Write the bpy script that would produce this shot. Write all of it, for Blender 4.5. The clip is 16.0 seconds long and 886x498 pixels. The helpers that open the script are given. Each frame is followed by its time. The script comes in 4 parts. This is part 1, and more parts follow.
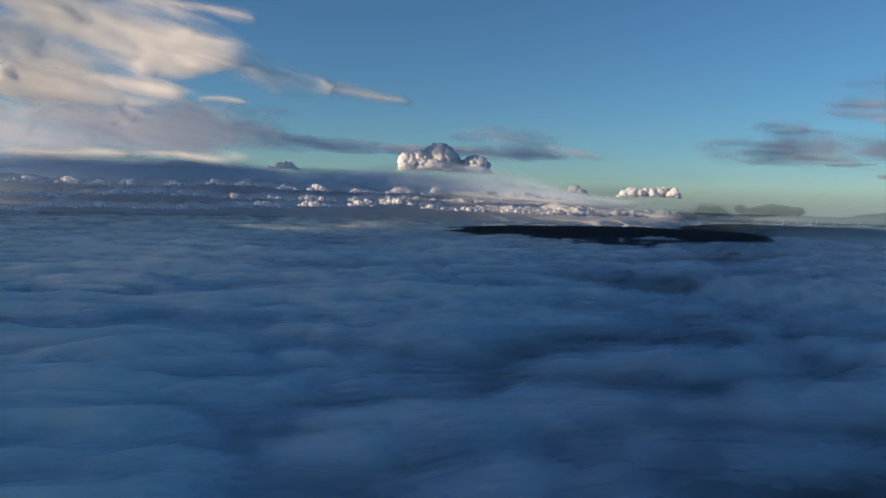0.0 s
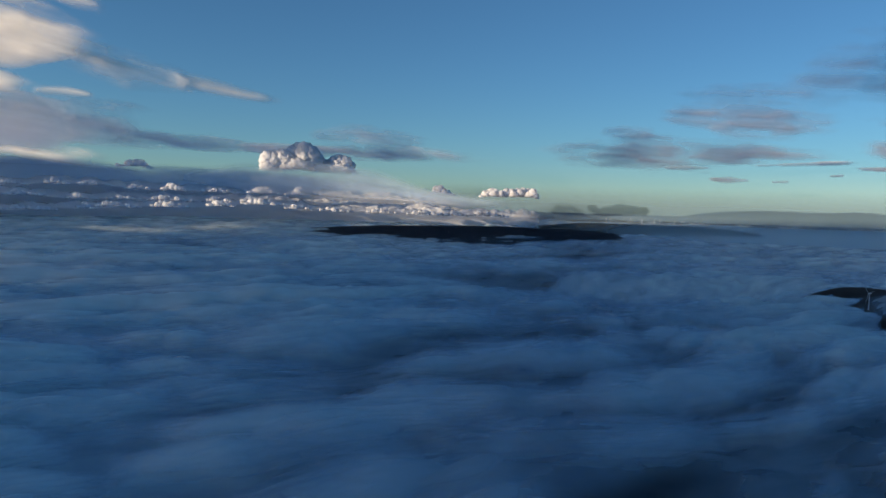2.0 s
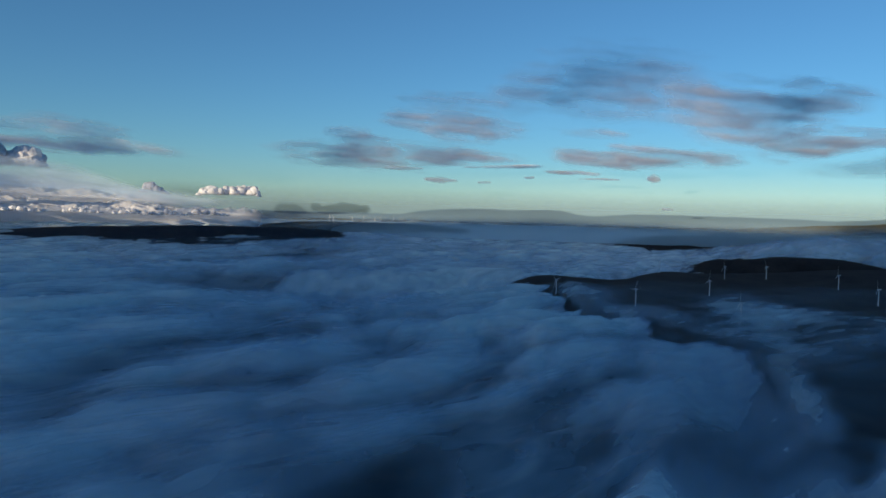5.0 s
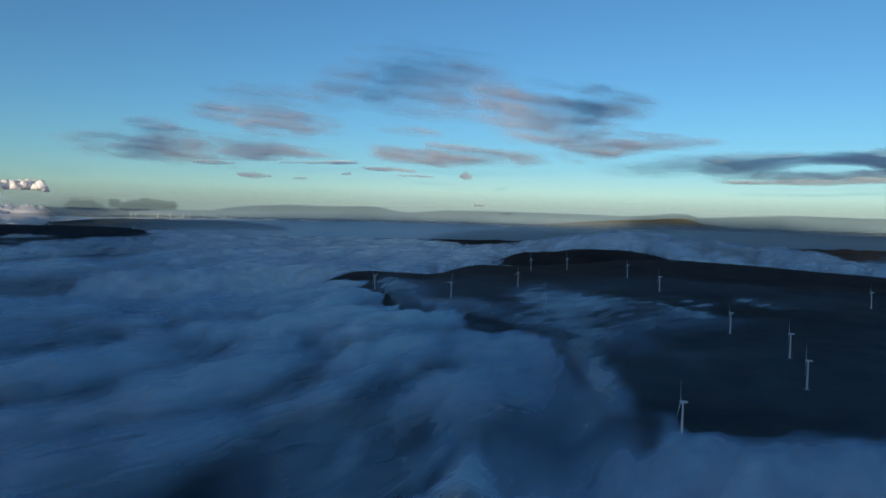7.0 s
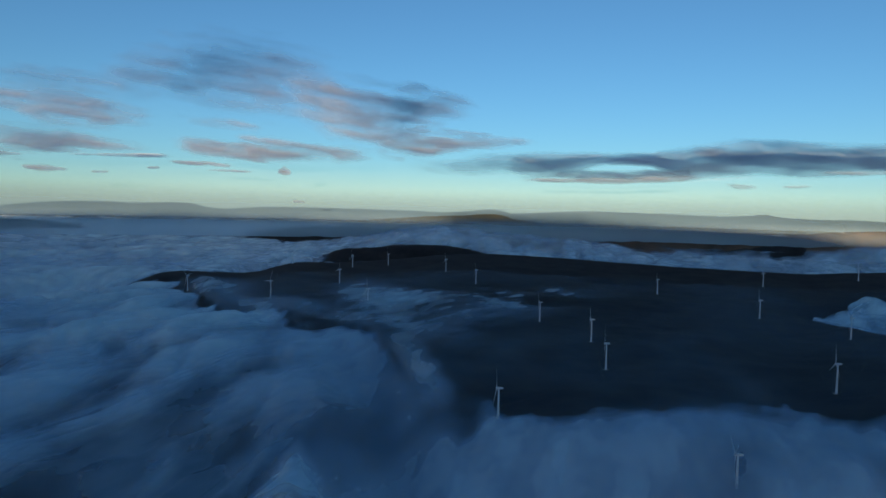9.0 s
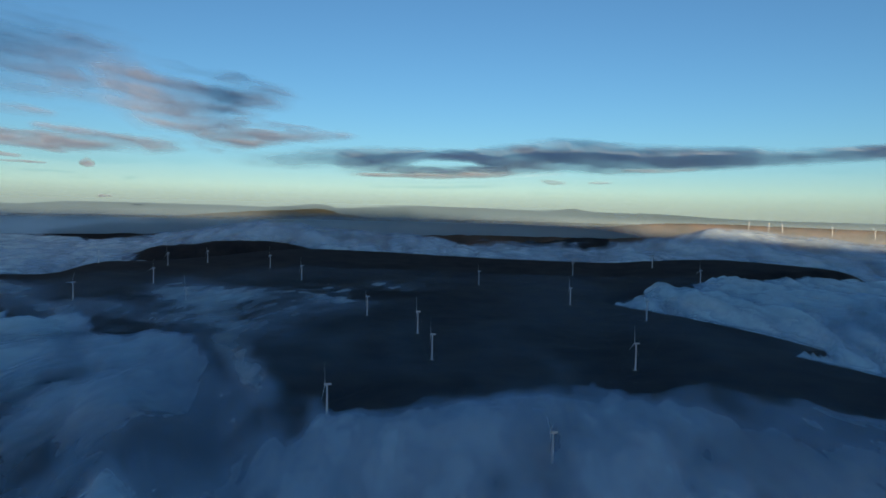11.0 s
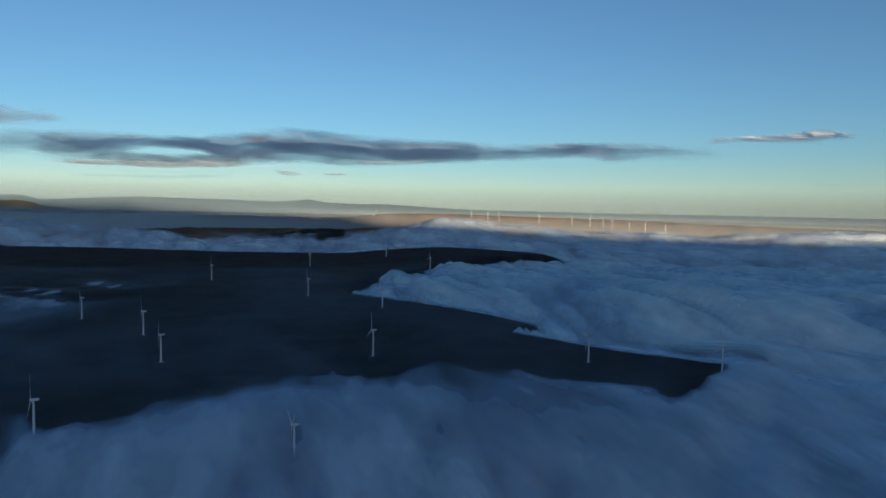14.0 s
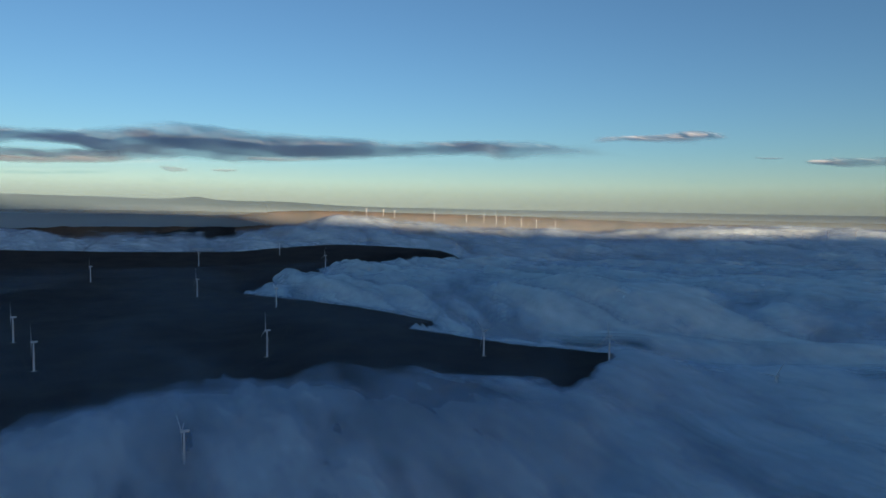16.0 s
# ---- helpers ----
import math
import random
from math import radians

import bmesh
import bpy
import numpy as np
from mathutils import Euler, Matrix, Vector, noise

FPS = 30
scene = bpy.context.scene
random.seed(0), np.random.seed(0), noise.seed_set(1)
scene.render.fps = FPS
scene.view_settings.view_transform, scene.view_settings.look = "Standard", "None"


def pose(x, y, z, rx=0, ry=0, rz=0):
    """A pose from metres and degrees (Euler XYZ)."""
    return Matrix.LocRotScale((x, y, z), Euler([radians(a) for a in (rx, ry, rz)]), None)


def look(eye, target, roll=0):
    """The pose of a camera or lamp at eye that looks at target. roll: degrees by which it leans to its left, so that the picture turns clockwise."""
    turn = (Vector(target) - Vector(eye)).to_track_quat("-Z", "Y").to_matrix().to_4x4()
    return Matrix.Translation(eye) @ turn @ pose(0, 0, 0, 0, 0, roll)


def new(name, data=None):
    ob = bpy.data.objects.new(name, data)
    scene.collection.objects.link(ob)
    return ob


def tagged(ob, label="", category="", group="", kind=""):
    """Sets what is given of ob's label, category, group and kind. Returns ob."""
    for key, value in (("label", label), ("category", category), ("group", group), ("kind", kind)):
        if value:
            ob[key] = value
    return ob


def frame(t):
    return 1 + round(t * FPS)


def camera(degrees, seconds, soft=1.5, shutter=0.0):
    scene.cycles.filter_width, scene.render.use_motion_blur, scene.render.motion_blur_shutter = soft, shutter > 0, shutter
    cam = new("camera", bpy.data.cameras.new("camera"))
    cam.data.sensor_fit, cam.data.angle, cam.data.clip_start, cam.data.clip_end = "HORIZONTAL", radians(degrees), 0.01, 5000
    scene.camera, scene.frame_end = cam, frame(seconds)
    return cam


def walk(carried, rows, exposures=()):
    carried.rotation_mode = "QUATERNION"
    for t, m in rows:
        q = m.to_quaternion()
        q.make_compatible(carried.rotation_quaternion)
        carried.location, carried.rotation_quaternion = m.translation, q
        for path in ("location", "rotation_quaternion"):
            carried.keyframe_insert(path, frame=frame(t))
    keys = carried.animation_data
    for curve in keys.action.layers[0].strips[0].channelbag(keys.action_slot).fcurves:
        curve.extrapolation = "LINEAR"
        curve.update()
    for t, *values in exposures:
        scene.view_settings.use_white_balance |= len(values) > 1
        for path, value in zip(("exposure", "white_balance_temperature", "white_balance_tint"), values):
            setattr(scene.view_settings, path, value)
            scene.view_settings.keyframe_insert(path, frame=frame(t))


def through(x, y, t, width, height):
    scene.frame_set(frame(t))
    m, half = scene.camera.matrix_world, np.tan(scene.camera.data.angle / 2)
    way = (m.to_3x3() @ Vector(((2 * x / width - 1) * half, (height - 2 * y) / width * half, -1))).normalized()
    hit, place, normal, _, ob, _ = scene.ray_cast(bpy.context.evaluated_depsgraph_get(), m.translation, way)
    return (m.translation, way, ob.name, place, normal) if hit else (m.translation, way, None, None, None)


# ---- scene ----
cam = camera(63.94, 16.0)

# A hovering drone 340 m over the moor's datum that turns to its right.
PATH = [
    (0.0, pose(0, 0, 340, 86.095, -1.681, 0.115)),
    (0.5, pose(0, 0, 340, 86.209, -1.693, -3.613)),
    (1.0, pose(0, 0, 340, 86.300, -1.710, -7.081)),
    (1.5, pose(0, 0, 340, 86.374, -1.743, -9.145)),
    (2.0, pose(0, 0, 340, 86.423, -1.689, -10.711)),
    (2.5, pose(0, 0, 340, 86.530, -1.728, -14.304)),
    (3.0, pose(0, 0, 340, 86.607, -1.684, -18.007)),
    (3.5, pose(0, 0, 340, 86.697, -1.698, -21.734)),
    (4.0, pose(0, 0, 340, 86.788, -1.667, -25.419)),
    (6.5, pose(0, 0, 340, 86.994, -1.479, -43.722)),
    (7.0, pose(0, 0, 340, 86.998, -1.459, -47.374)),
    (7.5, pose(0, 0, 340, 87.005, -1.426, -51.030)),
    (8.0, pose(0, 0, 340, 87.031, -1.411, -54.669)),
    (8.5, pose(0, 0, 340, 87.030, -1.366, -58.259)),
    (9.0, pose(0, 0, 340, 87.038, -1.335, -61.748)),
    (11.5, pose(0, 0, 340, 86.851, -1.191, -79.231)),
    (12.0, pose(0, 0, 340, 86.799, -1.172, -82.741)),
    (12.5, pose(0, 0, 340, 86.730, -1.091, -86.244)),
    (13.0, pose(0, 0, 340, 86.668, -1.054, -89.751)),
    (13.5, pose(0, 0, 340, 86.612, -1.015, -93.272)),
    (14.0, pose(0, 0, 340, 86.570, -1.009, -96.775)),
    (14.5, pose(0, 0, 340, 86.571, -0.902, -100.268)),
    (15.0, pose(0, 0, 340, 86.526, -0.891, -103.322)),
    (15.5, pose(0, 0, 340, 86.493, -0.885, -104.247)),
    (16.0, pose(0, 0, 340, 86.458, -0.843, -105.186)),
]
walk(cam, PATH, [(0.0, 0.44, 7300, 6), (3.5, 0.46, 6900, 1), (7.0, 0.58, 7050, 0), (12.0, 0.56, 7700, 4), (16.0, 0.56, 8100, 8)])

# ---- world and sun ----
scene.cycles.transparent_max_bounces = 32          # many thin sheets of vapour lie behind one another
SUN_AZ, SUN_EL = -105.0, 6.0          # degrees: bearing clockwise from +y, height
world = bpy.data.worlds.new("sky")
scene.world = world
world.use_nodes = True
wn, wl = world.node_tree.nodes, world.node_tree.links
sky = wn.new("ShaderNodeTexSky")
sky.sky_type, sky.sun_disc = "NISHITA", False
sky.sun_elevation, sky.sun_rotation = radians(8.0), radians(SUN_AZ % 360)
sky.altitude, sky.air_density, sky.dust_density, sky.ozone_density = 1200, 1.0, 0.4, 4.7
wl.new(sky.outputs[0], wn["Background"].inputs["Color"])
wn["Background"].inputs["Strength"].default_value = 0.11


def bearing(az, el=0.0):
    a, e = radians(az), radians(el)
    return Vector((math.sin(a) * math.cos(e), math.cos(a) * math.cos(e), math.sin(e)))


sun = new("sun", bpy.data.lights.new("sun", "SUN"))
sun.data.energy, sun.data.angle, sun.data.color = 5.6, radians(0.6), (1.0, 0.76, 0.56)
sun.matrix_world = look(bearing(SUN_AZ, SUN_EL) * 3000, (0, 0, 0))

# ---- plan in true metres; beyond NEAR the distance is drawn in towards FAR along the line of sight ----
EYE, NEAR, FAR = 340.0, 3000.0, 4900.0


def drawn(r):
    """The distance at which a thing that lies r metres away is set up."""
    r = np.asarray(r, float)
    return np.where(r < NEAR, r, NEAR + (FAR - NEAR) * (1 - 1 / (1 + np.maximum(r - NEAR, 0) / (FAR - NEAR))))


def place(az, r, z):
    """World coordinates of true bearing, distance and height below or over the eye."""
    az, r, z = np.broadcast_arrays(np.asarray(az, float), np.asarray(r, float), np.asarray(z, float))
    k = drawn(r) / r
    a = np.radians(az)
    return np.stack([np.sin(a) * r * k, np.cos(a) * r * k, EYE + z * k], -1)


def smooth(x, a=0.0, b=1.0):
    x = np.clip((np.asarray(x, float) - a) / (b - a), 0, 1)
    return x * x * (3 - 2 * x)


def knots(x, text):
    """A smooth curve through pairs 'x:y x:y'."""
    pairs = np.array([[float(v) for v in p.split(":")] for p in text.split()])
    px, py = pairs.T
    x = np.clip(np.asarray(x, float), px[0], px[-1])
    d = np.gradient(py, px)
    i = np.clip(np.searchsorted(px, x) - 1, 0, len(px) - 2)
    h = px[i + 1] - px[i]
    s = (x - px[i]) / h
    return ((1 + 2 * s) * (1 - s) ** 2 * py[i] + s * (1 - s) ** 2 * h * d[i] * 0.8
            + s * s * (3 - 2 * s) * py[i + 1] + s * s * (s - 1) * h * d[i + 1] * 0.8)


def linear(x, text):
    pairs = np.array([[float(v) for v in p.split(":")] for p in text.split()])
    return np.interp(x, *pairs.T)


RNG = np.random.default_rng(5)
PERM = RNG.permutation(512)
PERM = np.concatenate([PERM, PERM, PERM])
TURN = RNG.uniform(0, 2 * np.pi, 512)
GX, GY = np.cos(TURN), np.sin(TURN)


def grain(x, y):
    """Gradient noise, about -0.7 to 0.7."""
    xi, yi = np.floor(x).astype(int), np.floor(y).astype(int)
    fx, fy = x - xi, y - yi
    u, v = fx ** 3 * (fx * (fx * 6 - 15) + 10), fy ** 3 * (fy * (fy * 6 - 15) + 10)

    def corner(i, j):
        h = PERM[(PERM[(xi + i) & 511] + yi + j) & 511]
        return GX[h] * (fx - i) + GY[h] * (fy - j)
    a, b = corner(0, 0), corner(1, 0)
    c, d = corner(0, 1), corner(1, 1)
    return (a + u * (b - a)) * (1 - v) + (c + u * (d - c)) * v


def fbm(x, y, octaves=5, gain=0.5):
    total, amp = 0, 1.0
    for k in range(octaves):
        total = total + amp * grain(x + 17.3 * k, y - 9.1 * k)
        x, y, amp = x * 2.03, y * 2.03, amp * gain
    return total


def rad_el(el):
    return np.tan(np.radians(el))


# Outlines of the moor: crest height (degrees) and distance by bearing.
CREST_EL = "30:-6.9 36:-6.2 39:-5.35 40.7:-4.99 42:-4.93 47.4:-4.97 48.6:-4.61 49.7:-4.34 53.5:-4.25 58:-3.9 62:-3.45 65.1:-3.29 69.8:-3.4 76:-3.66 80.2:-3.8 86:-3.88 89:-3.87 91.6:-3.64 95.1:-3.37 96.9:-3.31 99.6:-3.38 102.8:-3.53 105.7:-3.74 140:-3.9"
CREST_R = "30:3300 42:3600 48:3700 50:3900 54:3900 60:4300 90:4300 97:4500 106:4300 140:4000"
DROP = "30:20 42:25 50:40 56:75 66:112 75:82 86:78 95:85 110:80 140:80"
EDGE_1 = "86:2760 88.85:2642 91.7:2480 94.4:2320 98:2190 100.6:2112 104:2030 106:1990 140:1950"
EDGE_2 = "96:1950 101.5:1895 105:1874 109:1844 112.8:1814 116.4:1784 118.6:1768 140:1720"
FRONT = "0:3600 36:3600 40:3520 42.5:3250 44:2850 46:2620 48:2450 52:2350 55:2250 57:2000 59:1740 61:1540 63.5:1390 67.5:1275 73:1310 80:1420 84:1475 88:1500 99:1490 106:1455 115:1480 117:1580 119:1760 122:2000 360:2000"
BACK_3 = "86:2600 88.3:2640 89.5:2790 91:2940 94:3150 97:3420 101:3800 105:4150 108:4500 140:5200"


def terrain(az, r):
    """Ground height, from the eye."""
    rc = knots(az, CREST_R)
    zc = rc * rad_el(knots(az, CREST_EL))
    s = np.clip((rc - r) / (rc - 1300), -0.3, 1.6)
    z = zc - knots(az, DROP) * np.sign(s) * np.abs(s) ** 1.3
    x, y = r * np.sin(np.radians(az)), r * np.cos(np.radians(az))
    z = z + 9 * fbm(x / 420, y / 420, 4) * smooth(rc - r, 0, 900)
    # beyond the crest the land falls away
    z = z - 160 * smooth(r - rc, 20, 700)
    # the clough behind the near edge
    behind = smooth(az, 87.6, 90.0) * smooth(r - knots(az, EDGE_1), 0, 160) * (1 - smooth(r - knots(az, BACK_3), -250, 150))
    z = z - 60 * behind
    start = 101.2 + np.clip((r - 1895) / 140, 0, 1) * 3.2
    z = z - 60 * smooth(az - start, 0, 1.2) * smooth(r - knots(az, EDGE_2), 0, 130) * (1 - smooth(r - knots(az, BACK_3), -250, 150))
    z = z - 70 * smooth(az, 104.5, 109) * smooth(r, 2200, 3000)
    # its ends
    z = z - 60 * smooth(linear(az, FRONT) - r, 0, 700) - 200 * smooth(-az, -40, -28) - 35 * smooth(az, 118.5, 130) - 60 * smooth(1250 - r, 0, 500)
    return np.maximum(z, -560)


def fog_field(az, r, depths):
    """Sheets down through the sea of fog: for each depth under its rolling top the sheet's height and the fog that it carries."""
    a = np.radians(az)
    x, y = r * np.sin(a), r * np.cos(a)
    g = terrain(az, r)
    wx, wy = x + 150 * fbm(x / 800, y / 800 + 7, 3), y + 110 * fbm(x / 700 + 31, y / 700, 3)
    c, q = math.cos(radians(DRIFT)), math.sin(radians(DRIFT))
    u, v = wx * q + wy * c, wy * q - wx * c
    calm = 1 - smooth(r, 1700, 4200) * (1 - smooth(az, 84, 90)) * 0.4 - 0.6 * smooth(r, 2500, 7000) * smooth(az, 84, 90)
    swells = 0.5 + 0.75 * fbm(u / 1150 + 2, v / 430, 2, 0.4)
    billow = np.minimum(np.abs(fbm(u / 900 + 9, v / 250 + 40, 3, 0.45)) * 2.1, 1.1)
    tuft = np.minimum(np.abs(fbm(u / 380 - 5, v / 110 + 3, 3, 0.5)) * 2.0, 1.1)
    rolls = 38 * swells + 32 * billow * (0.45 + 0.55 * calm) + 13 * tuft * (0.3 + 0.7 * calm)
    level = -368 + 16 * fbm(x / 2600, y / 1500, 2)
    # it stands higher in the clough behind the near edge, and heaps up far out
    level = level + 44 * smooth(az, 88, 92) * smooth(r, 2000, 2500) * (1 - smooth(r, 3600, 4600))
    level = level + 22 * smooth(az, 110, 119) * (1 - smooth(r, 2600, 3600))
    level = level + (14 + 8 * (1 - smooth(az, 47, 52))) * smooth(az, 33, 42) * (1 - smooth(az, 55, 66)) * smooth(r, 900, 1500) * (1 - smooth(r, 1900, 2700))
    level = level + (25 * smooth(az, -8, -2) + 35 * smooth(az, 13, 20)) * (1 - smooth(az, 28, 34)) * smooth(r, 4800, 6000) * (1 - smooth(r, 7600, 9000))
    swell = linear(az, "10:0 40:0 52:0 56:90 60:205 64:170 70:110 74:70 77:30 88:15 91:85 95:172 97:219 99:213 101.5:184 105:148 110.5:124 115:113 118:113 122:148 127:172 129.5:196 133:178 137:184 145:170 200:0")
    level = level + swell * smooth(r, 4400, 6900) * (1 - 1.4 * smooth(r, 7200, 9500))
    # signed distance into the fog from the moor's edges
    n1 = fbm(x / 260, y / 260, 5)
    n2 = fbm(u / 330 + 60, v / 120 - 20, 5, 0.55)
    front = linear(az, FRONT) - r + (130 + 60 * (1 - smooth(az, 66, 76))) * n1 + 110 * n2 * (1 - 0.5 * smooth(az, 66, 76))
    back = (r - knots(az, CREST_R)) + 30 * n1
    edge1 = smooth(az, 88.0, 89.5) * 1e4 - 1e4 + np.minimum(r - knots(az, EDGE_1), knots(az, BACK_3) - r + 200 * n1 + 120 * n2)
    start = 101.2 + np.clip((r - 1895) / 140, 0, 1) * 3.2
    edge2 = smooth(az - start, 0, 0.6) * 1e4 - 1e4 + np.minimum(r - knots(az, EDGE_2), knots(az, BACK_3) - r + 200 * n1 + 120 * n2)
    side = np.maximum((39.5 - az) * r * 0.0175, (az - 118.2 + (1755 - r) / 250) * r * 0.0175) + 60 * n1
    over = np.maximum.reduce([np.where(front > 0, front * 0.08 + 0.5 * np.maximum(front - 350, 0) * (1 - smooth(az, 42, 54)), front * 0.5), back * 0.5, edge1 * 0.45, edge2 * 0.45, side * 0.13])
    skirt = np.where(front > 0, (24 + 18 * smooth(az, 98, 120)) * (1 - np.exp(-np.maximum(front, 0) * 0.006)), front * 0.5) - 300 * smooth(-az, -66, -59)
    top = level + rolls
    h = np.clip(0.5 + 0.5 * (over - (top - g)) / 25.0, 0, 1)
    t = over * (1 - h) + (top - g) * h - 25.0 * h * (1 - h)
    high = 12 * np.logaddexp(t / 12, (skirt + 0.1 * (rolls - 30) * smooth(front, 0, 500)) / 12) - 3
    # how dense the fog is: thick on the rolls, thinned between them to darken the hollows like shade
    streak = fbm(u / 640 + 3, v / 230, 5, 0.5)
    wisp = fbm(u / 210 + 70, v / 60 - 8, 4, 0.55)
    dense = linear(az, THIN) * (1 + 1.5 * smooth(r, 1300, 2600))
    dense = dense + 0.7 * smooth(az, 87, 92) * smooth(r, 1700, 2000) * (1 - smooth(r, 3600, 4600))
    for a0, r0, da, dr, k in HOLES:
        dense = dense * (1 - k * np.exp(-((az - a0) / da) ** 2 - ((r - r0) / dr) ** 2))
    near = smooth(az, 43, 56) * (1 - smooth(az, 126, 140)) * smooth(front, -20, 60)
    uneven = (1 - 0.65 * near) * (1 - 0.35 * smooth(r, 1800, 4500))
    body = dense * np.clip(1 + uneven * (1.9 * (rolls - 42) / 30 + 1.3 * streak + 0.55 * wisp), 0.1, 2.6)
    body = body * (1 - 0.35 * smooth(r, 4300, 5200) * smooth(az, 50, 58)) * (1 - 0.6 * smooth(r, 5600, 7000) * smooth(az, 50, 58))
    body = body * (1 - 0.85 * np.exp(-((az + 5) / 7) ** 2 - ((r - 6000) / 650) ** 2))
    made = []
    for k, d in enumerate(depths):
        lag = fbm(u / 260 + 13 * k, v / 130 - 7 * k, 3, 0.5)
        lag = lag * (1 - 0.6 * near)
        z = high - np.minimum(d * (1 + 0.35 * lag), high * (0.0, 0.16, 0.32, 0.5, 0.7)[k] * (1 + 0.1 * lag))
        share = (0.1, 0.17, 0.26, 0.36, 0.55)[k]
        fill = 52.0 * share * (body if k < 4 else 0.65 * body + 0.35 * dense) * np.clip(1 + (1.1 - 0.25 * k) * lag * (1 - 0.7 * near), 0.15, 2) * smooth(high, 0, 22 - 8 * (r > 1700))
        made.append((g + np.maximum(z, -6), np.where(z > 0, fill, -1.0 + 0 * z)))
    return made


def veil(az, r, layer, lift):
    """Thin fog that drifts over the moor: sheet heights and the depth of fog in one layer."""
    a = np.radians(az)
    x, y = r * np.sin(a) + 35 * layer, r * np.cos(a) - 50 * layer
    front = linear(az, FRONT) - r
    soft = fbm(x / 700 + 4, y / 420, 4, 0.5)
    fine = fbm(x / 330 + 40, y / 110 - 8, 5, 0.55)
    fringe = smooth(front / 330 + 0.75 * soft + 0.4 * fine - lift / 110 + 0.12 + 0.75 * (1 - smooth(az, 58, 66))) * (1 - smooth(front, 60, 300))
    drift = np.exp(-((az - 58) / 8.5) ** 2 - ((r - 2300 - 18 * (az - 58)) / 480) ** 2) + 1.3 * np.exp(-((az - 69) / 5.5) ** 2 - ((r - 2640) / 190) ** 2)
    drift = drift * np.clip(0.7 + 1.4 * soft + 1.0 * fine - lift / 110, 0, 1.6)
    drift = 1.5 * drift + 1.5 * np.exp(-((az - 42.5) / 3.2) ** 2 - ((r - 2950) / 420) ** 2) * np.clip(0.9 + soft + 0.5 * fine - lift / 120, 0, 1.5)
    d = np.maximum.reduce([fringe * (0.62 + 0.6 * soft), drift]) * smooth(az, 36, 40) * (1 - smooth(az, 116.5, 119))
    d = d * (1 - smooth(r - linear(az, "36:3200 60:3150 86:2700 92:2450 100:1950 106:1800 118:1700 125:1650"), -300, -60))
    d = np.where(front > 320, 0.0, d)
    # Even faint layer over the whole moor that stands in for aerial haze.
    if layer == 0:
        d = np.maximum(d, 0.05 + 0.18 * (1 - smooth(front, 0, 160)) * smooth(az, 40, 44) * (1 - smooth(az, 114, 118)) * np.clip(1 + soft, 0.3, 2))
    return terrain(az, r) + lift * (0.8 + 0.5 * soft), d


THIN = "-40:2.6 -20:2.0 -8:1.4 4:0.7 14:0.34 22:0.2 30:0.42 38:0.85 46:0.6 54:0.42 60:0.42 66:0.5 76:0.54 90:0.54 110:0.5 117:0.5 140:0.9 200:1 320:1"
DRIFT = 76.0            # bearing along which the rolls lie
# dark patches made by thinning the fog: bearing, distance, their half widths, how thin
HOLES = ((25, 860, 9, 170, 0.55), (21, 2250, 3.0, 160, 0.3), (53, 1180, 7, 240, 0.55), (58, 1480, 5.5, 380, 0.6), (33, 900, 5, 100, 0.4))


# ---- materials ----
def material(name):
    m = bpy.data.materials.new(name)
    m.use_nodes = True
    return m, m.node_tree.nodes, m.node_tree.links, m.node_tree.nodes["Principled BSDF"]


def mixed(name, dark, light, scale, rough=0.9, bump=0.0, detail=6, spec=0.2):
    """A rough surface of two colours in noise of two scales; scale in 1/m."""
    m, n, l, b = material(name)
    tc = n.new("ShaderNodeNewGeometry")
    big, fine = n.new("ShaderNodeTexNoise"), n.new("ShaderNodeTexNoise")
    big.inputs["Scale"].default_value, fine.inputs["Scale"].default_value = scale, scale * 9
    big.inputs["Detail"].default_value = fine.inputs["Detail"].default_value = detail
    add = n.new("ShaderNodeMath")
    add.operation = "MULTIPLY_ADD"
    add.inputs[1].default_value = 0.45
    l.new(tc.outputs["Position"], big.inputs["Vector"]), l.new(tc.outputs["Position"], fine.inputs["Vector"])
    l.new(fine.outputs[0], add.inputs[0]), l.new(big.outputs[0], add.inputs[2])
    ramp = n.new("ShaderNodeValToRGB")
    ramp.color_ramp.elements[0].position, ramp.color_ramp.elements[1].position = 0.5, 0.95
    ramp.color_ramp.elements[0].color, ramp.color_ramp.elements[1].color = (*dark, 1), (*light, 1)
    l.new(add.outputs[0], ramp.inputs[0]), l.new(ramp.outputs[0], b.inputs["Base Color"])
    b.inputs["Roughness"].default_value, b.inputs["Specular IOR Level"].default_value = rough, spec
    if bump:
        bm = n.new("ShaderNodeBump")
        bm.inputs["Strength"].default_value, bm.inputs["Distance"].default_value = 1.0, bump
        l.new(add.outputs[0], bm.inputs["Height"]), l.new(bm.outputs[0], b.inputs["Normal"])
    return m


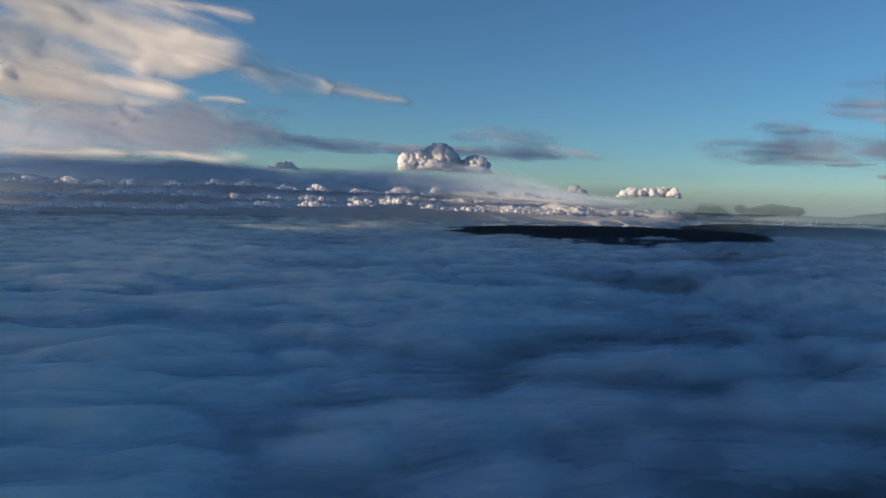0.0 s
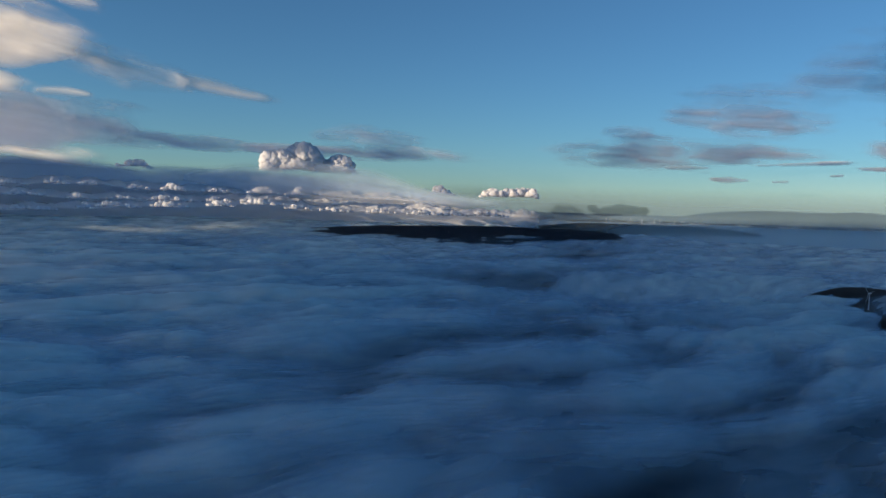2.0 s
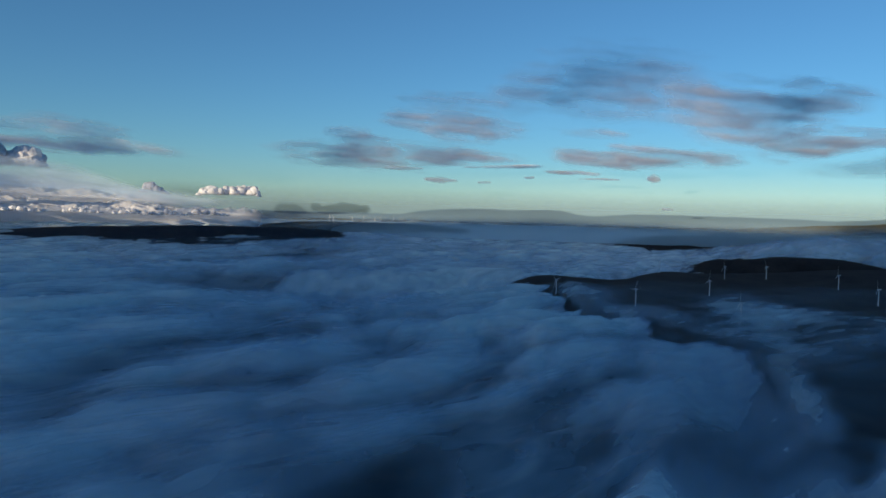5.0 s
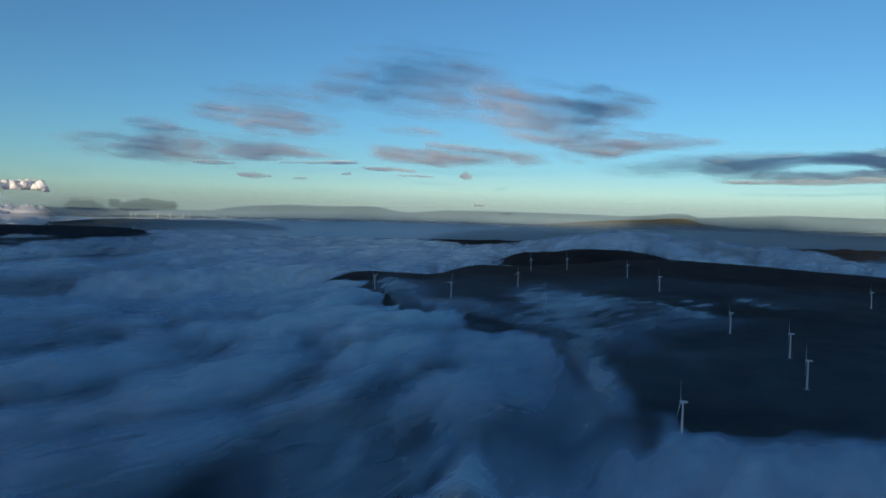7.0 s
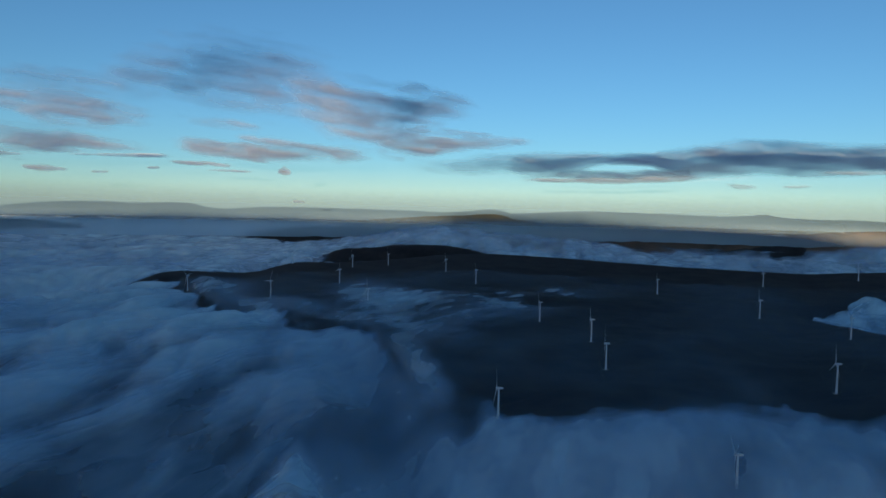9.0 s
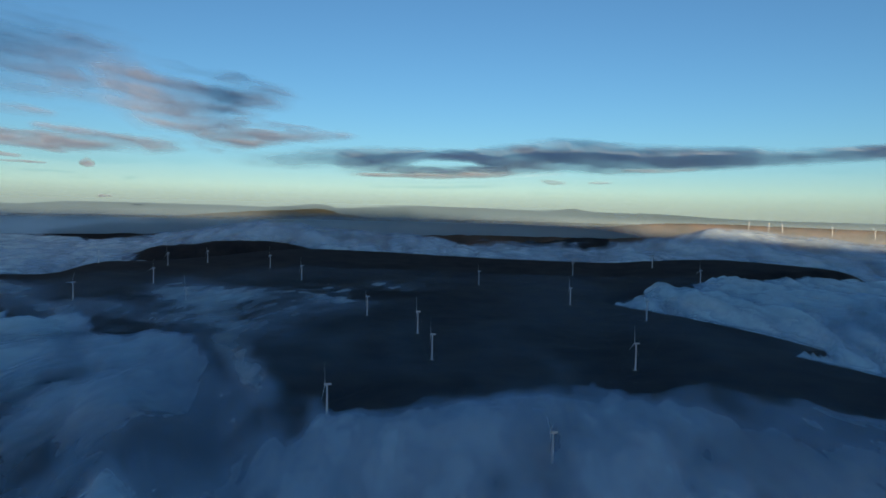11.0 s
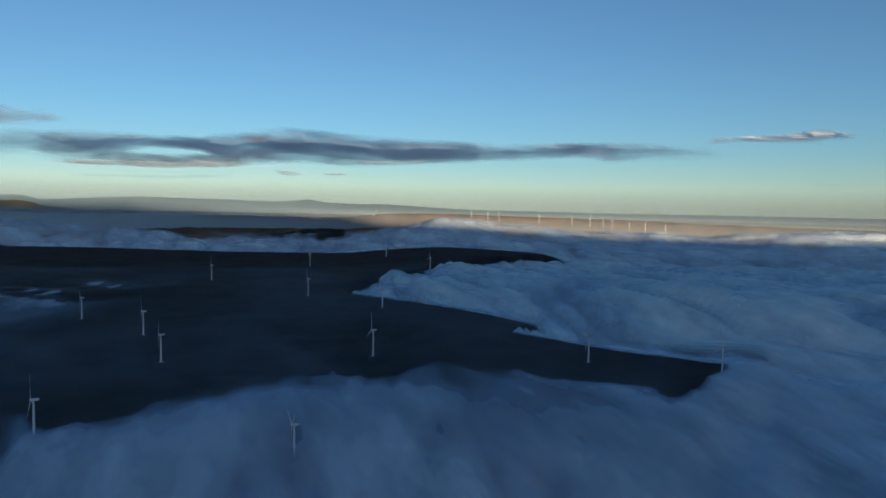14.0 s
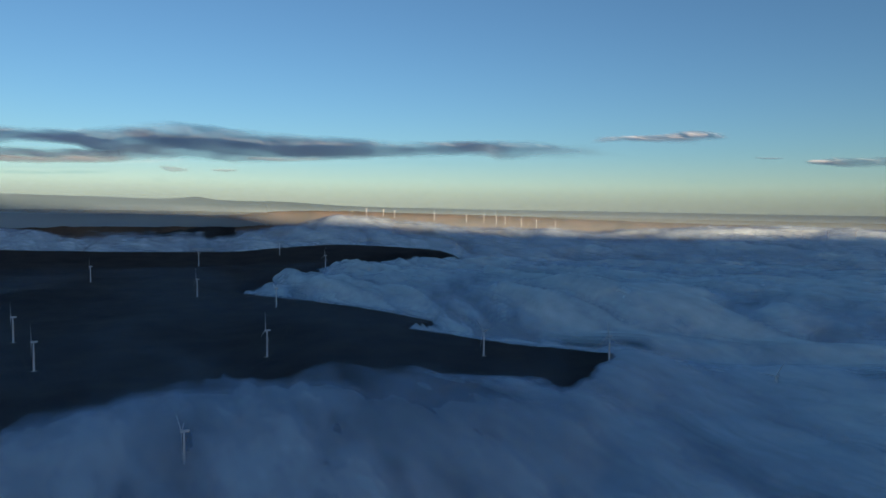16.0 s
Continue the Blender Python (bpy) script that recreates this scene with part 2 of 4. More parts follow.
def vapour(name, colour, depth, scale=0.01, ragged=0.5, through=0.4, sheen=0.0, drawn_out=1.0, thin=None):
    """Fog or cloud: diffuse and translucent, thinned out by the thickness (metres) that the mesh carries; thin: bluer
    colour painted into sparse vapour in place of scattered light.
    """
    m, n, l, b = material(name)
    b.inputs["Base Color"].default_value = (*colour, 1)
    b.inputs["Roughness"].default_value, b.inputs["Specular IOR Level"].default_value = 0.65, sheen
    thick, tc = n.new("ShaderNodeAttribute"), n.new("ShaderNodeNewGeometry")
    thick.attribute_name = "thickness"
    noise_a = n.new("ShaderNodeTexNoise")
    noise_a.inputs["Scale"].default_value, noise_a.inputs["Detail"].default_value = scale, 8
    along = n.new("ShaderNodeMapping")
    along.vector_type = "TEXTURE"
    along.inputs["Rotation"].default_value = (0, 0, radians(90 - DRIFT))
    along.inputs["Scale"].default_value = (drawn_out, 1, 1)
    l.new(tc.outputs["Position"], along.inputs["Vector"]), l.new(along.outputs[0], noise_a.inputs["Vector"])
    vary = n.new("ShaderNodeMapRange")
    vary.inputs["From Min"].default_value, vary.inputs["From Max"].default_value = 0.25, 0.75
    vary.inputs["To Min"].default_value, vary.inputs["To Max"].default_value = -(1 - ragged) / depth, -(1 + ragged) / depth
    l.new(noise_a.outputs[0], vary.inputs["Value"])
    mul, ex = n.new("ShaderNodeMath"), n.new("ShaderNodeMath")
    mul.operation, ex.operation = "MULTIPLY", "EXPONENT"
    l.new(thick.outputs["Fac"], mul.inputs[0]), l.new(vary.outputs[0], mul.inputs[1]), l.new(mul.outputs[0], ex.inputs[0])
    tra, clear = n.new("ShaderNodeBsdfTranslucent"), n.new("ShaderNodeBsdfTransparent")
    tra.inputs["Color"].default_value = (*colour, 1)
    body, out = n.new("ShaderNodeMixShader"), n.new("ShaderNodeMixShader")
    body.inputs[0].default_value = through
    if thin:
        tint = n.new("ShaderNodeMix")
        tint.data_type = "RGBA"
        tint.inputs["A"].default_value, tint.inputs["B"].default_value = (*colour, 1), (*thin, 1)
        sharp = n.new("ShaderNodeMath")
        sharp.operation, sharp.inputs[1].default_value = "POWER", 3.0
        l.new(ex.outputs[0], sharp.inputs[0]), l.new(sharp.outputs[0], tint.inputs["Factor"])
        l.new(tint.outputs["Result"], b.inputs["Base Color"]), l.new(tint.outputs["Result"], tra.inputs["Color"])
    l.new(b.outputs[0], body.inputs[1]), l.new(tra.outputs[0], body.inputs[2])
    l.new(ex.outputs[0], out.inputs[0]), l.new(body.outputs[0], out.inputs[1]), l.new(clear.outputs[0], out.inputs[2])
    l.new(out.outputs[0], n["Material Output"].inputs["Surface"])
    return m


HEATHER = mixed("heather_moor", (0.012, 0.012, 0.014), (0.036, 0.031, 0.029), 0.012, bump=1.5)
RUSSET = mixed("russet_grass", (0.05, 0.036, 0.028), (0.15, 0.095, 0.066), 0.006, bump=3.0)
# Heather with the shade on the northern hill put into its colour.
SHADED_HEATHER = mixed("shaded_heather", (0.010, 0.013, 0.020), (0.024, 0.026, 0.034), 0.012, bump=1.5)
FARLAND = mixed("rough_pasture", (0.018, 0.024, 0.022), (0.05, 0.054, 0.044), 0.006, bump=4.0)
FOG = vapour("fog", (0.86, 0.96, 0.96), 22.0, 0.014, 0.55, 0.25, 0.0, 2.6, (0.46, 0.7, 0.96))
# Darker and paler copies of one haze; brightness is put into their colours.
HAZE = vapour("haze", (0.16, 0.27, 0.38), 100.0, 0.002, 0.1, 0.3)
PALE_HAZE = vapour("pale_haze", (0.55, 0.74, 0.86), 100.0, 0.002, 0.1, 0.3)
CLOUD = vapour("cloud", (0.82, 0.84, 0.93), 46.0, 0.005, 0.5, 0.45)
WHITE = mixed("pale_grey_paint", (0.46, 0.48, 0.50), (0.55, 0.57, 0.58), 0.3, 0.45, spec=0.4)


# ---- mesh builders ----
def grid_mesh(name, points, thick=None, mat=None, closed=False):
    """A sheet from an array rows x columns x 3."""
    rows, cols = points.shape[:2]
    i = np.arange(rows * cols).reshape(rows, cols)
    nxt = np.roll(i, -1, 1) if closed else i[:, 1:]
    cur = i if closed else i[:, :-1]
    quads = np.stack([cur[:-1], nxt[:-1], nxt[1:], cur[1:]], -1).reshape(-1, 4)
    flat = points.reshape(-1, 3)
    if thick is not None:
        t = thick.reshape(-1)
        quads = quads[t[quads].max(1) > 0]
        used = np.unique(quads)
        remap = np.zeros(len(flat), int)
        remap[used] = np.arange(len(used))
        quads, flat, t = remap[quads], flat[used], t[used]
    me = bpy.data.meshes.new(name)
    me.from_pydata(flat.tolist(), [], quads.tolist())
    me.shade_smooth()
    if thick is not None:
        me.attributes.new("thickness", "FLOAT", "POINT").data.foreach_set("value", np.maximum(t, 0).astype(np.float32))
    if mat:
        me.materials.append(mat)
    return me


def part(name, bm, mat, parent=None, label=""):
    me = bpy.data.meshes.new(name)
    bm.to_mesh(me)
    bm.free()
    me.materials.append(mat)
    ob = new(name, me)
    ob.parent = parent
    return tagged(ob, label)


def radii(el0, el1, count, depth=-345.0):
    """Distances evenly spread in the height of the view."""
    return depth / rad_el(np.linspace(el0, el1, count))


# ---- ground: one sheet out to the horizon ----
AZ = np.concatenate([np.arange(-40, 36, 1.0), np.arange(36, 124, 0.3), np.arange(124, 148, 1.0), np.arange(148, 320, 4.0)])
RR = np.concatenate([[0.5, 30, 300, 700, 900], radii(-20, -4.2, 230), radii(-4.1, -0.4, 60), [90000]])
A, D = np.meshgrid(AZ, RR)
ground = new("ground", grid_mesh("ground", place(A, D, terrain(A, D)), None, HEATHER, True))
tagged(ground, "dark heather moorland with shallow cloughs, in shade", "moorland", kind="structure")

# ---- sea of fog ----
AZ = np.concatenate([np.arange(-38, 144, 0.28), np.arange(144, 322, 4.0)])
RR = np.concatenate([[60, 350, 600, 800], radii(-24, -5.0, 190), radii(-4.92, -0.95, 120)])
A, D = np.meshgrid(AZ, RR)
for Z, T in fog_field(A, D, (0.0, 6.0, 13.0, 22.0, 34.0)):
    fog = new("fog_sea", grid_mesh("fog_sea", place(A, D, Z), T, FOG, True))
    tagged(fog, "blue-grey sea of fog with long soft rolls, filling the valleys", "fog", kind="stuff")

AZ, RR = np.arange(36, 119.5, 0.3), radii(-21, -5.6, 170, -335.0)
A, D = np.meshgrid(AZ, RR)
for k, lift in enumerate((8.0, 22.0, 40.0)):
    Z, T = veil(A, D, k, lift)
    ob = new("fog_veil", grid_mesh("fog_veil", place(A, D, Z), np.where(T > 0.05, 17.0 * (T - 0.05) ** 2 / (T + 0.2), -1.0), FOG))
    tagged(ob, "thin blue wisps of fog over the moor, with an added haze layer", "fog", kind="stuff")


# ---- far hills, each with its crest ----
def hill(name, label, crest, far, front, back, foot=-365.0, rough=4.0, seed=0.0, mat=None, wave=60.0):
    """A ridge along a crest given by bearing:height in degrees, far metres away."""
    ends = [float(p.split(":")[0]) for p in crest.split()]
    az = np.arange(ends[0], ends[-1] + 0.01, 0.12)
    depth = np.concatenate([np.linspace(1, 0, 26), -np.linspace(0.1, 1, 6)])

    def surface(az, r):
        zc = far * rad_el(knots(az, crest)) + rough * far / 8000 * fbm(az * 1.1 + seed, az * 0 + seed, 4)
        s = np.where(r < far, (far - r) / front, (far - r) / back)
        relief = (1 - np.abs(s)) * np.abs(s) * wave * fbm(az * 0.8 + seed, az * 0 + r / 900, 4)
        z = zc + relief - (zc - foot + 20) * s * s * (1.6 - 0.6 * np.abs(s))
        return foot - 10 + (z - foot + 10) * smooth(np.minimum(az - ends[0], ends[-1] - az), 0, 0.8)
    A, S = np.meshgrid(az, depth)
    R = far - S * np.where(S > 0, front, back)
    ob = new(name, grid_mesh(name, place(A, R, surface(A, R)), None, mat or HEATHER))
    tagged(ob, label, "hill", kind="structure")
    return surface


hill("hill_north", "low dark moorland hill rising like an island from the fog",
     "-6:-3.2 -4.5:-2.75 -2.1:-2.46 0.7:-2.15 4.3:-1.9 9.7:-1.72 13.2:-1.64 17.4:-1.65 19.9:-1.68 23.5:-1.82 25.6:-2.14 27:-2.6", 8000, 2700, 1500, seed=3, wave=25.0, mat=SHADED_HEATHER)
hill("hill_north_spur", "low spur of moorland just under thin fog", "-14:-3.6 -11:-3.42 -6:-3.36 0:-3.42 4:-3.6", 6300, 900, 700, seed=5, wave=25.0, mat=SHADED_HEATHER)
hill("hill_dome", "dark domed end of the moor", "51.4:-4.5 52.4:-3.82 53:-3.35 53.9:-3.14 56.2:-2.99 58:-2.74 60.7:-2.67 62.5:-2.76 63.9:-2.96 65.1:-3.25 67:-3.45 70:-3.8", 5200, 900, 900, seed=7)
hill("hill_east", "low dark hill in the fog", "45.5:-2.2 46.7:-2.02 48.6:-1.72 49.5:-1.52 53.4:-1.4 56:-1.4 58.5:-1.6 60:-2.0", 9500, 1800, 2500, seed=11)
hill("hill_valley", "dark wooded rise between arms of fog", "77.6:-2.6 78.4:-2.28 80.3:-2.0 84.1:-1.82 88.2:-1.67 91.2:-2.1 92.5:-2.5", 9000, 2400, 2000, seed=13)
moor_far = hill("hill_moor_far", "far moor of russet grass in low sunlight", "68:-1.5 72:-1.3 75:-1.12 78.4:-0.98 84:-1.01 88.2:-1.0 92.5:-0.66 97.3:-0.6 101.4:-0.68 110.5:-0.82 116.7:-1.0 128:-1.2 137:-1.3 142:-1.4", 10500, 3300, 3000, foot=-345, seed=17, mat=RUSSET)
wind_ridge = hill("hill_wind_ridge", "low far ridge that carries a row of turbines", "18:-1.5 20:-1.3 22:-1.14 25:-1.1 28:-1.12 31:-1.15 34:-1.45 36:-1.7", 13000, 3500, 2500, seed=37, mat=FARLAND)
hill("hill_plain", "far lowland of fields and woods in haze", "10:-1.6 17.5:-1.4 22:-0.95 30:-0.9 40:-0.85 52:-0.85 64:-0.75 74:-0.72 90:-0.8 142:-1.0", 22000, 9000, 6000, seed=19, mat=FARLAND)
hill("hill_range", "hazy blue range of hills on the horizon", "6:-0.9 15:-0.75 24:-0.7 27.9:-0.61 31.2:-0.02 35.1:0.23 38.6:0.19 42.6:0.18 43.4:-0.02 48:0.12 57:0.1 66:-0.02 73.5:0.32 79:0.26 85:0.25 85.7:0.33 86.2:0.36 86.8:0.25 92.5:0.08 97.8:-0.19 105:-0.35 115:-0.52 125:-0.68 142:-0.75", 34000, 8000, 9000, seed=23, mat=FARLAND)
hill("hill_scarp", "long flat-topped hill with a steep scarp at its end", "54:-0.8 57.1:-0.45 60.6:-0.1 63.6:0.12 66.3:0.26 66.9:0.1 67.3:-0.14 68.4:-0.3 70:-0.6", 28000, 5000, 3000, seed=29, mat=FARLAND)


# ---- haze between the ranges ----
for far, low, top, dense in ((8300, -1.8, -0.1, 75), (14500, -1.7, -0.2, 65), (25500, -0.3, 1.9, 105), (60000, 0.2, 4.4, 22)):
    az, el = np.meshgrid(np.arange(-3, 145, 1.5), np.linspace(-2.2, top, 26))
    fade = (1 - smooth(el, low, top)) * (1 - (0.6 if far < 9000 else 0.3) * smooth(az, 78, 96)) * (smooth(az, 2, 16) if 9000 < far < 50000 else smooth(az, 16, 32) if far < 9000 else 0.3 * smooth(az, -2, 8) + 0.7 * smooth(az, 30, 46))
    haze = new("haze", grid_mesh("haze", place(az, np.full_like(az, far), far * rad_el(el)), dense * fade + 0.001, HAZE if 20000 < far < 50000 else PALE_HAZE))
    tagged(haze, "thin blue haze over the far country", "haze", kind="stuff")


# Sheet added to tint the dark hill blue, as haze would.
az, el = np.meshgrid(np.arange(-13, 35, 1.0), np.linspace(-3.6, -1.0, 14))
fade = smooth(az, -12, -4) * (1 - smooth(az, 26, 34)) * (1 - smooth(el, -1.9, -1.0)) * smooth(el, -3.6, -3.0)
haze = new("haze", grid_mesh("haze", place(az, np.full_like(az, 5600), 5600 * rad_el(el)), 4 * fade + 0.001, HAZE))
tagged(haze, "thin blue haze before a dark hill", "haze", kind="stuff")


# ---- wind turbines ----
def lathe(bm, rings, sides=14):
    """Stacked rings of (radius, z)."""
    loops = [[bm.verts.new((r * math.cos(2 * math.pi * k / sides), r * math.sin(2 * math.pi * k / sides), z)) for k in range(sides)] for r, z in rings]
    for lo, hi in zip(loops, loops[1:]):
        for k in range(sides):
            bm.faces.new((lo[k], lo[(k + 1) % sides], hi[(k + 1) % sides], hi[k]))
    bm.faces.new(loops[0][::-1]), bm.faces.new(loops[-1])
    return bm


def section_loft(bm, sections):
    """Joins closed rings of points."""
    loops = [[bm.verts.new(p) for p in ring] for ring in sections]
    for lo, hi in zip(loops, loops[1:]):
        for k in range(len(lo)):
            bm.faces.new((lo[k], lo[(k + 1) % len(lo)], hi[(k + 1) % len(lo)], hi[k]))
    bm.faces.new(loops[0][::-1]), bm.faces.new(loops[-1])
    return bm


def mesh_of(name, bm, mat, flat=False):
    bmesh.ops.recalc_face_normals(bm, faces=bm.faces)
    me = bpy.data.meshes.new(name)
    bm.to_mesh(me)
    bm.free()
    if not flat:
        me.shade_smooth()
    me.materials.append(mat)
    return me


HUB, BLADE = 60.0, 40.0
TOWER = mesh_of("tower", lathe(bmesh.new(), [(2.3, -4), (2.3, 0.3), (2.15, 0.3), (1.95, 20), (1.7, 40), (1.35, HUB - 1.9)], 18), WHITE)
FOOT = mesh_of("foundation", lathe(bmesh.new(), [(6.5, -3), (6.5, 0.2), (5.5, 0.6), (2.4, 0.7)], 18), mixed("concrete", (0.2, 0.2, 0.19), (0.3, 0.3, 0.28), 0.4))
rings = []
for y, w, lo, hi in ((-3.0, 1.3, -1.2, 1.3), (-2.6, 1.7, -1.7, 1.75), (0, 1.8, -1.9, 1.95), (5.5, 1.75, -1.7, 1.95), (7.6, 1.5, -1.2, 1.8), (8.0, 1.0, -0.7, 1.4)):
    rings.append([(w * c, y, HUB + (lo if q < 0 else hi) * abs(q)) for c, q in ((1, -0.75), (0.75, -1), (-0.75, -1), (-1, -0.75), (-1, 0.75), (-0.75, 1), (0.75, 1), (1, 0.75))])
NACELLE = mesh_of("nacelle", section_loft(bmesh.new(), rings), WHITE)
SPINNER = mesh_of("spinner", lathe(bmesh.new(), [(1.55, -1.6), (1.65, -0.4), (1.5, 0.9), (1.0, 1.8), (0.35, 2.3)], 14), WHITE)
rings = []
for s, chord, thick_, twist in ((0.0, 1.6, 1.6, 0), (1.6, 1.7, 1.6, 0), (5, 2.5, 1.1, 18), (9, 3.0, 0.7, 13), (18, 2.2, 0.42, 7), (28, 1.5, 0.26, 3), (36, 0.95, 0.15, 1), (39.4, 0.5, 0.08, 0), (BLADE, 0.12, 0.03, 0)):
    c, q = math.cos(radians(twist)), math.sin(radians(twist))
    ring = []
    for u, v in ((-0.3, 0), (-0.2, 0.42), (0.05, 0.5), (0.4, 0.25), (0.7, 0), (0.4, -0.12), (0.05, -0.35), (-0.2, -0.35)):
        x, y = u * chord, v * thick_
        ring.append((x * c - y * q, x * q + y * c - 0.02 * s, s + 1.0))
    rings.append(ring)
BLADE_MESH = mesh_of("blade", section_loft(bmesh.new(), rings), WHITE)
UPWIND = -15.0


def turbine(az, r, z, phase, scale=1.0, yaw=UPWIND, group="turbines of the near wind farm", label="white three-bladed wind turbine standing on the moor"):
    """At a true bearing, distance and base height from the eye. phase: degrees by which a blade leans clockwise from upright, seen from upwind."""
    base = new("wind_turbine")
    at = place(az, r, z)
    k = scale * float(drawn(r) / r)
    base.matrix_world = Matrix.LocRotScale(Vector(at.tolist()), Euler((0, 0, radians(-yaw - 180))), (k, k, k))
    tagged(base, label, "wind turbine", group)
    for name, me in (("tower", TOWER), ("foundation", FOOT), ("nacelle", NACELLE)):
        new(name, me).parent = base
    hub = new("spinner", SPINNER)
    hub.parent = base
    hub.matrix_basis = pose(0, -3.9, HUB, 90, 0, 0)
    for k in range(3):
        blade = new("blade", BLADE_MESH)
        blade.parent = hub
        blade.matrix_basis = pose(0, 0, 0, -90, 0, 0) @ pose(0, 0, 0, 0, phase + 120 * k, 0)
    return base


def on_moor(az, el, guess):
    """Distance at which the line of sight at that height meets the moor."""
    r = np.arange(guess * 0.82, guess * 1.22, 4.0)
    gap = terrain(np.full_like(r, az), r) - r * rad_el(el)
    i = int(np.argmin(np.abs(gap) + 0.02 * np.abs(r - guess)))
    return float(r[i])


# bearing, height of the foot in degrees, distance, blade phase
for az, el, r, phase in ((66.63, -16.4, 1245, 2), (91.29, -12.04, 1578, 0), (75.07, -11.97, 1555, 8), (73.86, -9.91, 1902, 3), (69.75, -8.52, 2151, 38),
                         (86.08, -7.27, 2412, -5), (78.75, -5.94, 2700, 12), (64.54, -5.72, 2999, 8), (62.09, -4.78, 3261, -12), (53.56, -5.87, 3025, -20),
                         (49.86, -4.32, 3835, 40), (48.19, -6.96, 2650, -35), (55.85, -7.66, 2420, 0), (54.57, -4.55, 3288, 5), (57.42, -4.36, 3700, 20),
                         (42.01, -6.4, 3100, 40), (86.21, -4.92, 3602, 15), (92.26, -4.09, 4278, 15), (95.82, -5.16, 3450, 4), (92.0, -8.21, 2316, -60),
                         (103.39, -8.98, 2187, 0), (108.68, -12.03, 1682, 70), (118.68, -12.0, 1640, -10), (130.82, -13.2, 1640, 30), (85.04, -19.9, 1130, 52)):
    d = on_moor(az, el, r) if az < 125 else r
    turbine(az, d, float(terrain(np.array(az), np.array(d))), phase)

FARM = "turbines of the far wind farm"
for az, r, phase in ((99.05, 9500, 10), (100.4, 9500, 50), (101.3, 9300, 90), (104.5, 9100, 0), (107.1, 8900, 70), (108.5, 8900, 20), (109.5, 8900, 100), (110.2, 8800, 45), (111.5, 8600, 5), (112.7, 8500, 35), (114.2, 8500, 80)):
    turbine(az, r, float(moor_far(np.array(az), np.array(float(r)))), phase, 1.45, group=FARM, label="white wind turbine in sunlight on a far russet moor")
for az, phase in ((132.1, 20), (133.7, 65), (135.4, 40)):
    turbine(az, 5600, -205.0, phase, group=FARM, label="white wind turbine up to its hub in fog")
for az, phase in ((23.7, 0), (24.0, 40), (25.5, 80), (26.4, 15), (27.3, 55), (27.7, 100), (28.8, 30), (29.3, 70), (29.5, 10), (30.3, 50)):
    turbine(az, 13000, float(wind_ridge(np.array(az), np.array(13000.0))), phase, 1.4, group="turbines on the hazy ridge", label="small pale wind turbine on a hazy ridge")


# ---- clouds in the sky ----
def cloud(label, spine, half, dist=4350.0, body=40.0, cut=-0.2, mat=None, lean=210.0, turn=0.0, freq=0.6, seed=0.0, bumps=0.25, wild=0.75, fine=2.6, tilt=0.09, brow=9.0):
    """A streaked sheet of cloud along a spine of bearing:height, half as high as half says. lean: metres by which it comes nearer per degree of height, up to its brow (degrees over the spine); turn: the same per degree of bearing."""
    ends = [float(p.split(":")[0]) for p in spine.split()]
    az = np.linspace(ends[0], ends[-1], int(max(60, (ends[-1] - ends[0]) / 0.1)))
    v = np.linspace(-1.5, 1.5, 56)
    A, V = np.meshgrid(az, v)
    H = linear(A, half) * 1.3
    E = knots(A, spine) + V * H
    p, q = A * freq * 0.42 + seed, (E + tilt * A) * freq * fine + seed * 0.7
    p = p + 0.35 * fbm(p * 1.7 + 3, q * 0.5 + 8, 2)
    n = fbm(p, q, 6, 0.43)
    m = fbm(p * 2.1, q * 1.2 + seed, 4, 0.45)
    reach = np.minimum(A - ends[0], ends[-1] - A) / (ends[-1] - ends[0])
    tip = smooth(reach, 0, 0.16)
    d = (1 - np.abs(V / 1.25) ** 1.8) * tip + wild * n - cut * 0.6 - (1 - tip) * 0.35
    d = d * smooth(1.5 - np.abs(V), 0.04, 0.3)
    thick = body * np.clip(d, 0, 1.6) ** 2.3 * (0.2 + 0.8 * smooth(reach, 0, 0.38))
    dl = (1 - np.abs(V / 1.25) ** 1.8) * tip + wild * fbm(p, q, 2, 0.45)
    rise = E - knots(A, spine)
    edge = brow + 0.3 * m
    R = dist - lean * (np.minimum(rise, edge) + 0.7 * np.maximum(rise - edge, 0)) - turn * (A - ends[0]) - bumps * (55 * np.clip(dl, -0.3, 1.5) + 14 * m)
    R = np.minimum(R, 4930)
    a = np.radians(A)
    P = np.stack([np.sin(a) * R, np.cos(a) * R, EYE + R * rad_el(E)], -1)
    ob = new("cloud", grid_mesh("cloud", P, np.where(thick > 0, thick, -1.0), mat or CLOUD))
    return tagged(ob, label, "cloud", "clouds in the sky")


DARK = "dark blue-grey streak of cloud with ragged ends"
THIN_DASH = "thin dark dash of cloud"
MAUVE = "faint mauve veil of high cloud"
cloud(DARK, "17.0:4.80 19.6:4.44 22.5:4.35 26.3:4.47 30.4:4.27 34.6:4.40 39.0:4.20 41.2:4.03", "17.0:0.15 19.6:0.60 22.5:0.71 26.3:1.02 30.4:0.84 34.6:0.56 39.0:0.37 41.2:0.14", body=48, seed=1, tilt=0.07)
cloud(DARK, "33.3:3.52 36.8:3.61 41.2:3.77", "33.3:0.07 36.8:0.11 41.2:0.11", body=38, seed=1.6)
cloud(DARK, "27.5:3.34 29.5:3.31 31.6:3.31", "27.5:0.10 29.5:0.14 31.6:0.07", body=29, seed=1.9)
cloud(MAUVE, "22.5:5.99 24.7:6.03 27.5:5.87", "22.5:0.27 24.7:0.38 27.5:0.33", body=18, seed=2.2)
